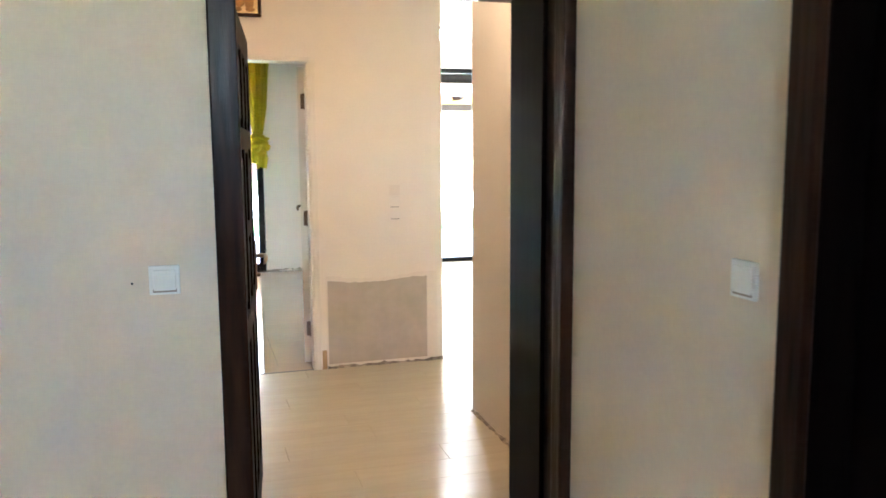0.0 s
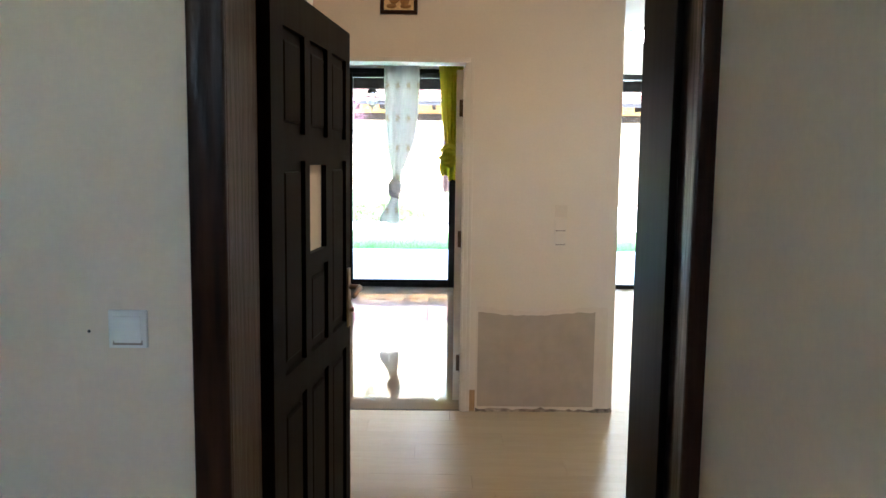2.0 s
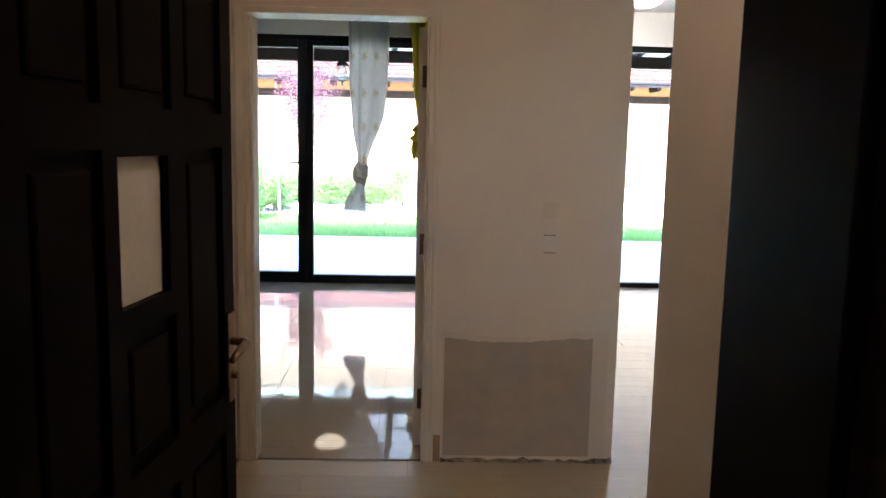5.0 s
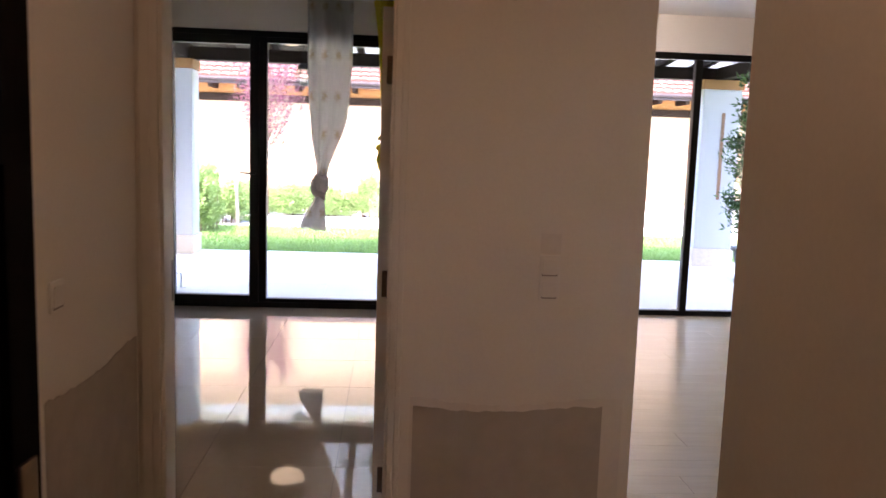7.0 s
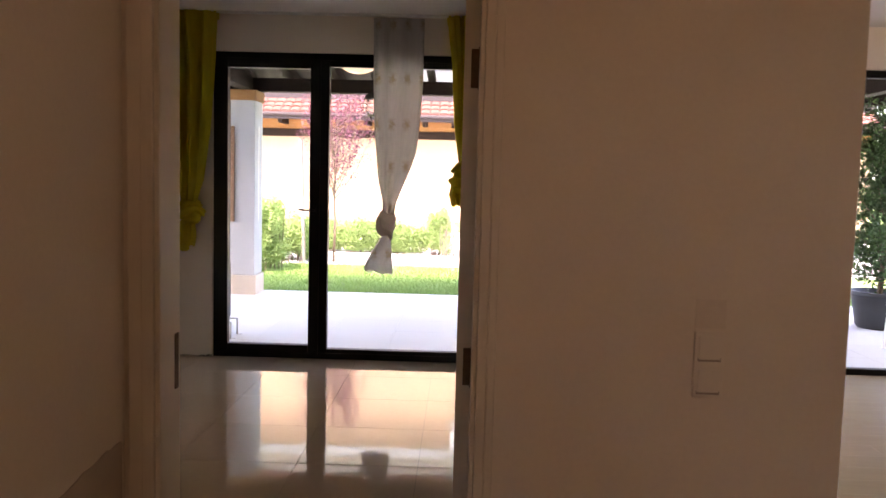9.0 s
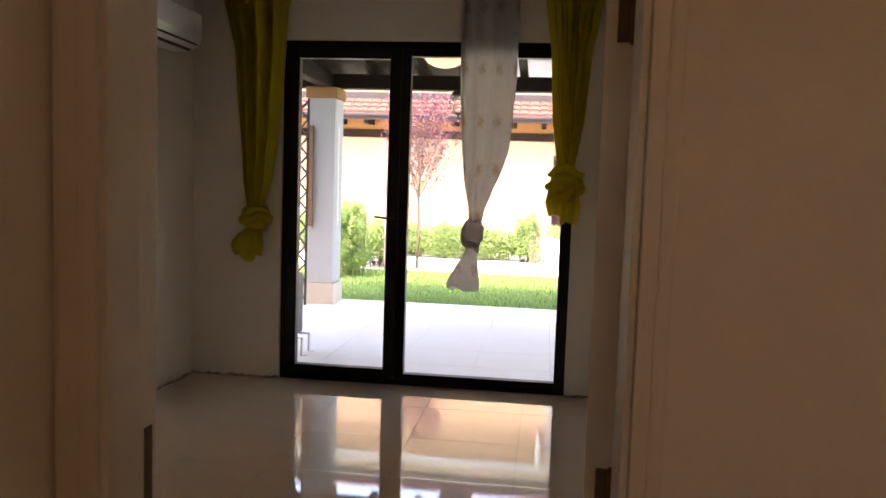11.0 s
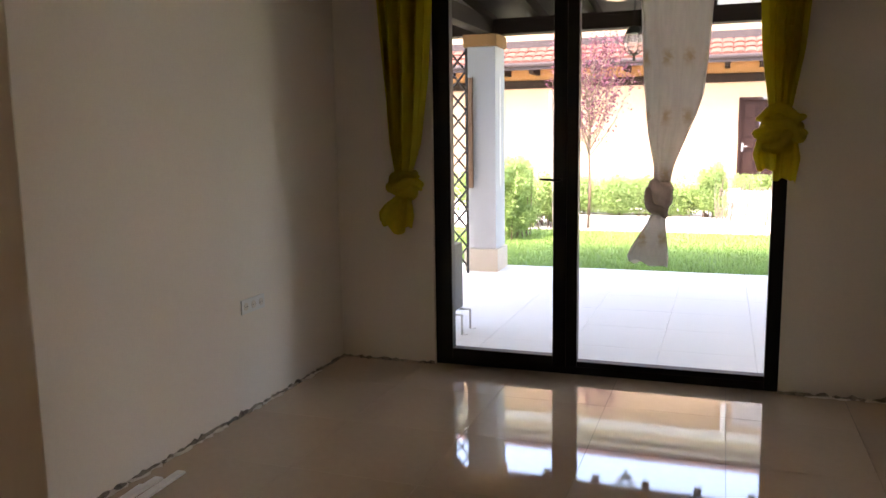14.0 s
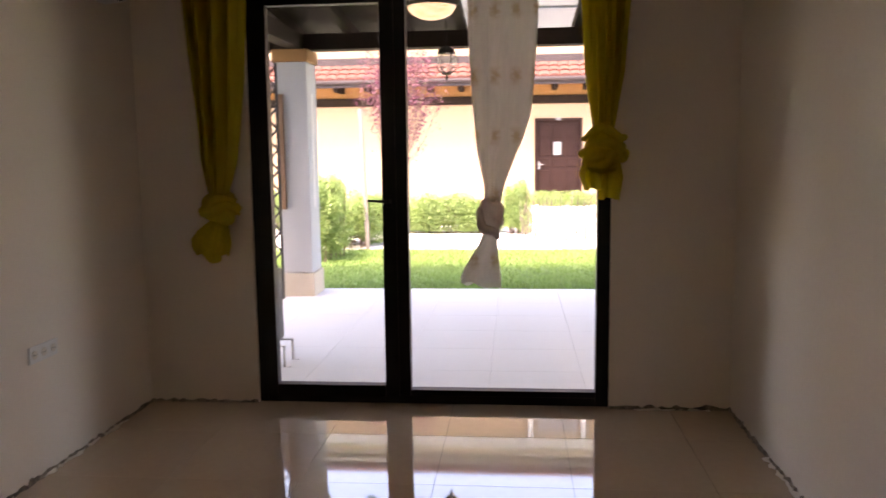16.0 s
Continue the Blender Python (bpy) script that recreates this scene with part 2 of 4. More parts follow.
M["pale_twig"] = material("pale_twig", (0.13, 0.105, 0.08), 0.9, vary=0.2, bump=0.2)
M["pale_wood"] = material("pale_stake_wood", (0.17, 0.15, 0.135), 0.85, vary=0.2, grain=20, bump=0.3, stretch=(6, 6, 0.8))


def leaf_material(name, colour, vary=0.45):
    """Leaves: each one its own tone, letting some light through."""
    m = bpy.data.materials.new(name)
    m.use_nodes = True
    n, link = m.node_tree.nodes, m.node_tree.links.new
    b = n["Principled BSDF"]
    b.inputs["Roughness"].default_value = 0.55
    geo, ramp, rgb = n.new("ShaderNodeNewGeometry"), n.new("ShaderNodeMapRange"), n.new("ShaderNodeMix")
    ramp.inputs["To Min"].default_value, ramp.inputs["To Max"].default_value = 1 - vary, 1 + vary
    link(geo.outputs["Random Per Island"], ramp.inputs["Value"])
    rgb.data_type, rgb.blend_type = "RGBA", "MULTIPLY"
    rgb.inputs["Factor"].default_value = 1
    rgb.inputs["A"].default_value = (*colour, 1)
    link(ramp.outputs[0], rgb.inputs["B"])
    tra, mix = n.new("ShaderNodeBsdfTranslucent"), n.new("ShaderNodeMixShader")
    link(rgb.outputs["Result"], b.inputs["Base Color"])
    link(rgb.outputs["Result"], tra.inputs[0])
    mix.inputs[0].default_value = 0.45
    link(b.outputs[0], mix.inputs[1])
    link(tra.outputs[0], mix.inputs[2])
    link(mix.outputs[0], n["Material Output"].inputs[0])
    return m


M["leaf"] = leaf_material("hedge_leaf", (0.21, 0.31, 0.1), 0.22)
M["leaf_dark"] = leaf_material("shrub_leaf", (0.05, 0.1, 0.032))
M["plum_leaf"] = leaf_material("plum_leaf", (0.12, 0.034, 0.055))
M["grass"] = leaf_material("grass_blade", (0.18, 0.29, 0.07))


# ---- small builders ----
origin = {}


def thing(name, at, label="", category="", group="", kind=""):
    ob = tagged(new(name), label, category, group, kind)
    ob.empty_display_size = 0.1
    ob.location = at
    origin[ob.name] = Vector(at)
    return ob


def part(name, bm, mat, parent=None, label="", smooth=False):
    """Links a bmesh, made in world metres, as one mesh object, under a thing or part when one is given."""
    base = origin[parent.name] if parent else Vector((0, 0, 0))
    if parent:
        bmesh.ops.translate(bm, verts=bm.verts, vec=-base)
    me = bpy.data.meshes.new(name)
    if smooth:
        for f in bm.faces:
            f.smooth = True
    bm.to_mesh(me)
    bm.free()
    me.materials.append(M[mat])
    ob = new(name, me)
    origin[ob.name] = base
    if parent:
        ob.parent = parent
    if label:
        ob["label"] = label
    return ob


def box(x0, x1, y0, y1, z0, z1, bm=None, bevel=0.0):
    one = bmesh.new()
    bmesh.ops.create_cube(one, size=1, matrix=Matrix.Translation(((x0 + x1) / 2, (y0 + y1) / 2, (z0 + z1) / 2)) @ Matrix.Diagonal((x1 - x0, y1 - y0, z1 - z0, 1)))
    if bevel:
        bmesh.ops.bevel(one, geom=list(one.edges), offset=bevel, segments=2, affect="EDGES", profile=0.6)
    return join(one, bm)


def join(one, bm):
    if bm is None:
        return one
    me = bpy.data.meshes.new("joined")
    one.to_mesh(me)
    bm.from_mesh(me)
    one.free()
    bpy.data.meshes.remove(me)
    return bm


def tube(points, radius, bm=None, sides=8, closed_ends=True):
    """A round bar along points; radius is one number or one for each point."""
    one = bmesh.new()
    pts = [Vector(p) for p in points]
    rings = []
    for i, p in enumerate(pts):
        d = (pts[min(i + 1, len(pts) - 1)] - pts[max(i - 1, 0)]).normalized()
        q = d.to_track_quat("Z", "Y")
        r = radius[i] if isinstance(radius, (list, tuple)) else radius
        rings.append([one.verts.new(p + q @ Vector((r * math.cos(a), r * math.sin(a), 0))) for a in (2 * math.pi * k / sides for k in range(sides))])
    for a, b in zip(rings, rings[1:]):
        for k in range(sides):
            one.faces.new((a[k], a[(k + 1) % sides], b[(k + 1) % sides], b[k]))
    if closed_ends:
        one.faces.new(rings[0][::-1])
        one.faces.new(rings[-1])
    return join(one, bm)


def lathe(profile, at, bm=None, sides=24):
    """A turned shape: rows of (radius, height) about the upright through at."""
    one = bmesh.new()
    rings = [[one.verts.new((at[0] + r * math.cos(2 * math.pi * k / sides), at[1] + r * math.sin(2 * math.pi * k / sides), at[2] + h)) for k in range(sides)]
             for r, h in profile]
    for a, b in zip(rings, rings[1:]):
        for k in range(sides):
            one.faces.new((a[k], a[(k + 1) % sides], b[(k + 1) % sides], b[k]))
    one.faces.new(rings[0][::-1])
    one.faces.new(rings[-1])
    return join(one, bm)


def wall(name, bm, mat, label):
    return tagged(part(name, bm, mat), label, "wall", kind="structure")


CEIL = 2.86
# ---- the large structure ----
# hall, seen first through the entrance door
H_L, H_R, DOORWALL, ENTR = 0.27, 1.89, 3.285, 0.28
bm = box(-1.6, 0.485, ENTR, 0.62, 0, CEIL)
box(0.485, 1.545, ENTR, 0.62, 2.05, CEIL, bm)
box(1.545, 1.89, 0.24, 0.62, 0, CEIL, bm)
wall("wall_entrance", bm, "paint_beige", "beige painted wall round the dark entrance door")
wall("wall_hall_left", box(0.12, H_L, 0.62, DOORWALL, 0, CEIL), "paint", "off-white hall wall with a bare plaster patch low down")
bm = box(H_R, 2.04, 0.24, 2.14, 0, CEIL)
wall("wall_hall_right", bm, "paint", "plain off-white hall wall ending at an opening")
bm = box(-1.66, 0.325, DOORWALL, 3.44, 0, CEIL)
box(0.325, 1.176, DOORWALL, 3.44, 2.092, CEIL, bm)
box(1.176, 2.06, DOORWALL, 3.44, 0, CEIL, bm)
wall("wall_bedroom_door", bm, "paint", "off-white wall with a doorway and bare plaster patch")
# room behind the walker
bm = box(1.535, 1.7, -4.0, -1.75, 0, CEIL)
box(1.535, 1.7, -1.75, -0.80, 2.03, CEIL, bm)
box(1.535, 1.7, -0.80, 0.24, 0, CEIL, bm)
box(1.65, 1.7, -1.75, -0.80, 0, 2.03, bm)
wall("wall_lobby_right", bm, "paint_beige", "beige painted side wall with a second dark door")
wall("wall_lobby_left", box(-1.75, -1.6, -4.0, 0.62, 0, CEIL), "paint_beige", "beige painted side wall")
# unseen back wall; its small high opening is added to let daylight in
bm = box(-1.75, 0.1, -4.15, -4.0, 0, CEIL)
box(0.55, 1.7, -4.15, -4.0, 0, CEIL, bm)
box(0.1, 0.55, -4.15, -4.0, 0, 2.0, bm)
box(0.1, 0.55, -4.15, -4.0, 2.48, CEIL, bm)
wall("wall_lobby_back", bm, "paint_beige", "unseen beige wall with an opening added for daylight")
# bedroom
wall("wall_bedroom_left", box(-1.81, -1.66, DOORWALL, 8.25, 0, CEIL), "paint_white", "white painted bedroom wall with a rough broken base")
wall("wall_bedroom_right", box(1.92, 2.06, 3.44, 7.955, 0, CEIL), "paint_white", "white painted bedroom wall with a rough broken base")
W_L, W_R, W_T = -0.963, 1.208, 2.555
bm = box(-1.66, W_L, 7.955, 8.25, 0, CEIL)
box(W_L, W_R, 7.955, 8.25, W_T, CEIL, bm)
box(W_R, 2.95, 7.955, 8.25, 0, CEIL, bm)
box(2.95, 4.93, 7.955, 8.25, 2.52, CEIL, bm)
box(4.93, 6.35, 7.955, 8.25, 0, CEIL, bm)
wall("wall_garden_side", bm, "paint_white", "white wall with two tall glazed garden doors")
bm = box(-7, 9, 8.10, 8.25, CEIL + 0.15, 3.5)
box(-7, -1.81, 8.10, 8.25, -0.15, CEIL + 0.15, bm)
box(6.35, 9, 8.10, 8.25, -0.15, CEIL + 0.15, bm)
wall("wall_facade", bm, "column", "pale outer wall of the house above the porch")
# lounge seen through the gap
wall("wall_lounge_right", box(6.2, 6.35, 2.0, 7.955, 0, CEIL), "paint_white", "plain white lounge wall")
wall("wall_lounge_near", box(2.04, 6.2, 2.0, 2.14, 0, CEIL), "paint_white", "plain white lounge wall")
ceil = tagged(part("ceiling", box(-1.81, 6.35, -4.15, 8.25, CEIL, CEIL + 0.15), "ceiling"), "plain white painted ceiling", "ceiling", kind="structure")
sub = tagged(part("floor", box(-1.81, 6.35, -4.15, 8.25, -0.15, -0.006), "grout"), "screed and joints under the floor tiles", "floor", kind="structure")
# ground outdoors
ground = bmesh.new()
bmesh.ops.create_grid(ground, x_segments=2, y_segments=2, size=400, matrix=Matrix.Translation((0, 0, -0.16)))
tagged(part("ground", ground, "grass_soil"), "grassy ground reaching to the horizon", "ground", kind="structure")
patio = tagged(part("patio", box(-7, 9, 8.25, 12.3, -0.15, -0.045), "slab_joint"), "pale stone tiled patio beside a lawn", "patio", kind="structure")
lawn = tagged(part("lawn", box(-7, 9, 12.3, 16.1, -0.155, -0.05), "grass_soil"), "bright green lawn", "lawn", kind="structure")
tagged(part("garden_path", box(-16, 14, 16.1, 26.75, -0.152, -0.04), "gravel"), "pale paved garden path below the hedge", "path", kind="structure")

# ---- doors, windows and fittings of the house ----
def rotated(bm, m):
    bmesh.ops.transform(bm, matrix=m, verts=bm.verts)
    return bm


def panel_door(name, hinge, angle, width, height, mat, label, panels, glass_at=(), thick=0.045, lever=True):
    """A framed door leaf built along +x from the hinge, then swung by angle. panels: (s0, s1, z0, z1)."""
    place = pose(hinge[0], hinge[1], hinge[2], 0, 0, angle)
    ob = thing(name, hinge, label, "door")
    cuts_s = sorted({0.0, width, *[p[0] for p in panels], *[p[1] for p in panels]})
    bm = bmesh.new()
    for a, b in zip(cuts_s, cuts_s[1:]):
        free = [(0.0, height)]
        for s0, s1, z0, z1 in panels:
            if s0 <= a + 1e-6 and b <= s1 + 1e-6:
                free = [r for lo, hi in free for r in (((lo, z0), (z1, hi)) if lo < z0 and z1 < hi else ((lo, hi),))]
        for lo, hi in free:
            box(a, b, -thick, 0, lo, hi, bm)
    bmesh.ops.remove_doubles(bm, verts=bm.verts, dist=0.0005)
    part("leaf_frame", rotated(bm, place), mat, ob)
    for i, (s0, s1, z0, z1) in enumerate(panels):
        if i in glass_at:
            part("glass_pane", rotated(box(s0 - 0.004, s1 + 0.004, -thick * 0.6, -thick * 0.4, z0 - 0.004, z1 + 0.004), place), "frost", ob, "small frosted glass pane")
            continue
        one = box(s0 - 0.004, s1 + 0.004, -thick + 0.014, -0.014, z0 - 0.004, z1 + 0.004)
        raised = box(s0 + 0.025, s1 - 0.025, -thick + 0.005, -0.005, z0 + 0.03, z1 - 0.03, bevel=0.009)
        part("door_panel", rotated(join(raised, one), place), mat, ob)
    return ob, place


def lever_handle(parent, place, s, z, side, mat="metal", plate=(0.04, 0.22)):
    """A lever on a long plate; side is -1 or +1 along the leaf's thickness, with y as the outer face."""
    y = 0.0 if side > 0 else -0.045
    h = part("door_handle", rotated(box(s - plate[0] / 2, s + plate[0] / 2, min(y, y + side * 0.008), max(y, y + side * 0.008), z - plate[1] * 0.68, z + plate[1] * 0.32, bevel=0.003), place), mat, parent, "metal lever handle on a back plate")
    lever = tube([(s, y, z), (s, y + side * 0.042, z), (s - 0.02, y + side * 0.05, z), (s - 0.09, y + side * 0.05, z - 0.008), (s - 0.11, y + side * 0.045, z - 0.02)], [0.010, 0.010, 0.011, 0.009, 0.007], sides=10)
    part("lever", rotated(lever, place), mat, h, smooth=True)
    part("key_barrel", rotated(tube([(s, y, z - 0.085), (s, y + side * 0.022, z - 0.085)], 0.009, sides=10), place), mat, h)


# entrance door, swung open into the hall
leaf_panels = [(s, s + 0.214, z0, z1) for s in (0.11, 0.388, 0.666) for z0, z1 in ((0.15, 0.80), (1.56, 1.84))]
leaf_panels += [(0.11, 0.324, 0.895, 1.485), (0.666, 0.88, 0.895, 1.485), (0.388, 0.602, 0.895, 1.155), (0.374, 0.58, 1.205, 1.472)]
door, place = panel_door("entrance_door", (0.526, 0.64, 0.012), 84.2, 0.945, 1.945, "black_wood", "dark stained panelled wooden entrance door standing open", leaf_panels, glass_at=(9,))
lever_handle(door, place, 0.905, 1.02, -1, "handle_metal")
lever_handle(door, place, 0.905, 1.02, 1, "handle_metal")
part("lock_plate", rotated(box(0.944, 0.948, -0.034, -0.011, 0.84, 1.14, bevel=0.001), place), "handle_metal", door, "narrow metal lock plate")
part("latch", rotated(box(0.947, 0.957, -0.028, -0.017, 1.0, 1.035, bevel=0.002), place), "handle_metal", door)
for z in (0.25, 1.75):
    part("hinge", tube([(0.522, 0.652, z), (0.522, 0.652, z + 0.11)], 0.011, sides=10), "brass", door)
door_frame = thing("door_1", (1.0, 0.28, 0), "dark stained wooden door frame lining a thick wall", "door frame", kind="structure")
part("left_jamb", box(0.485, 0.528, 0.272, 0.63, 0, 1.995, bevel=0.004), "dark_wood", door_frame)
part("left_casing", box(0.478, 0.556, 0.252, 0.272, 0, 2.06, bevel=0.006), "dark_wood", door_frame)
part("left_stop", box(0.528, 0.548, 0.30, 0.585, 0, 1.995, bevel=0.003), "dark_wood", door_frame)
part("right_jamb", box(1.502, 1.545, 0.24, 0.615, 0, 1.995, bevel=0.004), "dark_wood", door_frame)
part("right_casing", box(1.496, 1.545, 0.172, 0.24, 0, 2.06, bevel=0.006), "dark_wood", door_frame)
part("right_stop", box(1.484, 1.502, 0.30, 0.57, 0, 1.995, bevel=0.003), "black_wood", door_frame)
part("head", box(0.485, 1.545, 0.25, 0.63, 1.997, 2.05, bevel=0.004), "dark_wood", door_frame)
# second dark door in the lobby wall
side_frame = thing("door_2", (1.535, -1.2, 0), "dark brown wooden door frame with closed door", "door frame", kind="structure")
part("near_casing", box(1.51, 1.535, -0.84, -0.765, 0, 2.06, bevel=0.006), "dark_wood", side_frame)
part("far_casing", box(1.51, 1.535, -1.80, -1.73, 0, 2.06, bevel=0.006), "dark_wood", side_frame)
part("top_casing", box(1.51, 1.535, -1.728, -0.842, 1.99, 2.06, bevel=0.006), "dark_wood", side_frame)
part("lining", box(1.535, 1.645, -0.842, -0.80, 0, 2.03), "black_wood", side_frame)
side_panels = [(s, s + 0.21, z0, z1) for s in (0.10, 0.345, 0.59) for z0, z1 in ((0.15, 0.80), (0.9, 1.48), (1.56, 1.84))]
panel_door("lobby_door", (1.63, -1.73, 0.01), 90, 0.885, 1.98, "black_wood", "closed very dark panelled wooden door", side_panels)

# white bedroom door and its frame
bed_frame = thing("door_3", (0.75, 3.29, 0), "white painted door frame with worn base", "door frame", kind="structure")
part("left_lining", box(0.325, 0.352, 3.262, 3.455, 0, 2.062, bevel=0.003), "white_door", bed_frame)
part("left_casing", box(0.286, 0.325, 3.266, 3.285, 0, 2.092, bevel=0.005), "white_door", bed_frame)
part("left_stop", box(0.352, 0.365, 3.275, 3.375, 0, 2.055, bevel=0.003), "white_door", bed_frame)
part("right_lining", box(1.152, 1.176, 3.262, 3.455, 0, 2.062, bevel=0.003), "white_door", bed_frame)
part("right_casing", box(1.176, 1.198, 3.266, 3.285, 0, 2.092, bevel=0.005), "white_door", bed_frame)
part("right_stop", box(1.140, 1.152, 3.275, 3.395, 0, 2.055, bevel=0.003), "white_door", bed_frame)
part("head", box(0.325, 1.176, 3.262, 3.455, 2.063, 2.092, bevel=0.003), "white_door", bed_frame)
strike = part("strike_plate", box(0.352, 0.355, 3.41, 3.435, 0.95, 1.10, bevel=0.001), "brass", bed_frame, "worn dark strike plate")
for z in (0.254, 1.026, 1.817):
    bm = box(1.120, 1.152, 3.444, 3.457, z - 0.05, z + 0.05, bevel=0.002)
    tube([(1.146, 3.442, z - 0.055), (1.146, 3.442, z + 0.055)], 0.0075, bm, sides=10)
    part("hinge", bm, "brass", bed_frame, "dull brass hinge")
part("worn_foot", box(1.199, 1.232, 3.2815, 3.285, 0.0, 0.13, bevel=0.001), "raw_wood", bed_frame, "stained bare wood at the foot")
leaf, place = panel_door("bedroom_door", (1.102, 3.459, 0.012), 80.4, 0.72, 2.03, "white_door", "white painted flush door standing open into the bedroom", [])
lever_handle(leaf, place, 0.635, 1.055, 1, "handle_metal", (0.035, 0.05))
lever_handle(leaf, place, 0.635, 1.055, -1, "handle_metal", (0.035, 0.05))
part("keyhole_plate", rotated(box(0.615, 0.655, 0.0, 0.005, 0.90, 0.99, bevel=0.002), place), "brass", leaf, "dark keyhole plate")


# ---- glazed garden doors ----
def garden_door(name, x0, x1, xm, top, label):
    ob = thing(name, ((x0 + x1) / 2, 8.0, 0), label, "glazed door", kind="structure")
    y0, y1 = 7.985, 8.06
    part("left_post", box(x0, x0 + 0.055, y0, y1, 0, top, bevel=0.004), "frame", ob)
    part("right_post", box(x1 - 0.078, x1, y0, y1, 0, top, bevel=0.004), "frame", ob)
    part("middle_post", box(xm - 0.075, xm, y0, y1, 0.05, top - 0.055, bevel=0.004), "frame", ob)
    part("threshold", box(x0 + 0.055, x1 - 0.078, y0, y1, 0, 0.05, bevel=0.004), "frame", ob)
    part("head_bar", box(x0 + 0.055, x1 - 0.078, y0, y1, top - 0.055, top, bevel=0.004), "frame", ob)
    part("low_bar", box(xm, x1 - 0.078, y0 + 0.004, y1, 0.05, 0.086, bevel=0.003), "frame", ob)
    part("high_bar", box(xm, x1 - 0.078, y0 + 0.004, y1, top - 0.105, top - 0.055, bevel=0.003), "frame", ob)
    sash = part("sash", box(x0 + 0.05, x0 + 0.124, y0 - 0.018, y1 - 0.02, 0.045, top - 0.05, bevel=0.005), "frame", ob, "dark sash of the opening leaf")
    part("sash_stile", box(xm - 0.155, xm - 0.07, y0 - 0.018, y1 - 0.02, 0.045, top - 0.05, bevel=0.005), "frame", sash)
    part("sash_bottom", box(x0 + 0.124, xm - 0.155, y0 - 0.018, y1 - 0.02, 0.045, 0.117, bevel=0.005), "frame", sash)
    part("sash_top", box(x0 + 0.124, xm - 0.155, y0 - 0.018, y1 - 0.02, top - 0.128, top - 0.05, bevel=0.005), "frame", sash)
    a = part("pane", box(x0 + 0.118, xm - 0.149, 8.01, 8.016, 0.111, top - 0.122), "glass", ob)
    b = part("pane", box(xm - 0.006, x1 - 0.072, 8.022, 8.028, 0.08, top - 0.1), "glass", ob)
    a.visible_shadow = b.visible_shadow = False
    hz, hx = 1.262, xm - 0.11
    h = part("window_handle", box(hx - 0.015, hx + 0.015, y0 - 0.03, y0 - 0.018, hz - 0.04, hz + 0.035, bevel=0.003), "frame", ob, "dark lever handle")
    part("lever", tube([(hx, y0 - 0.03, hz), (hx, y0 - 0.06, hz), (hx - 0.03, y0 - 0.066, hz), (hx - 0.125, y0 - 0.064, hz + 0.006)], [0.009, 0.009, 0.009, 0.007], sides=8), "frame", h, smooth=True)
    return ob


garden_door("window_1", W_L, W_R, 0.0, W_T, "tall dark framed glazed garden door and side light")
def lounge_door(x0, xm, x1, top, swing, label):
    """A fixed light beside a leaf that stands open into the room; swing is the leaf's way from its hinge, in degrees."""
    ob = thing("window_2", ((x0 + x1) / 2, 8.0, 0), label, "glazed door", kind="structure")
    y0, y1 = 7.985, 8.06
    part("left_post", box(x0, x0 + 0.06, y0, y1, 0, top, bevel=0.004), "frame", ob)
    part("middle_post", box(xm - 0.065, xm, y0, y1, 0.05, top - 0.06, bevel=0.004), "frame", ob)
    part("right_post", box(x1 - 0.06, x1, y0, y1, 0, top, bevel=0.004), "frame", ob)
    part("threshold", box(x0 + 0.06, x1 - 0.06, y0, y1, 0, 0.05, bevel=0.004), "frame", ob)
    part("head_bar", box(x0 + 0.06, x1 - 0.06, y0, y1, top - 0.06, top, bevel=0.004), "frame", ob)
    pane = part("pane", box(x0 + 0.054, xm - 0.059, 8.02, 8.026, 0.044, top - 0.054), "glass", ob)
    pane.visible_shadow = False
    m, w = pose(x1 - 0.07, 7.978, 0, 0, 0, swing), x1 - xm - 0.07
    sash = part("open_leaf", rotated(box(0, 0.075, -0.03, 0.03, 0.03, top - 0.05, bevel=0.005), m), "frame", ob, "dark leaf standing open into the room")
    part("leaf_stile", rotated(box(w - 0.075, w, -0.03, 0.03, 0.03, top - 0.05, bevel=0.005), m), "frame", sash)
    part("leaf_bottom", rotated(box(0.075, w - 0.075, -0.03, 0.03, 0.03, 0.11, bevel=0.005), m), "frame", sash)
    part("leaf_top", rotated(box(0.075, w - 0.075, -0.03, 0.03, top - 0.13, top - 0.05, bevel=0.005), m), "frame", sash)
    pane = part("leaf_pane", rotated(box(0.069, w - 0.069, -0.003, 0.003, 0.104, top - 0.124), m), "glass", sash)
    pane.visible_shadow = False


lounge_door(2.95, 4.07, 4.93, 2.52, -108, "tall dark framed lounge door with one leaf open")


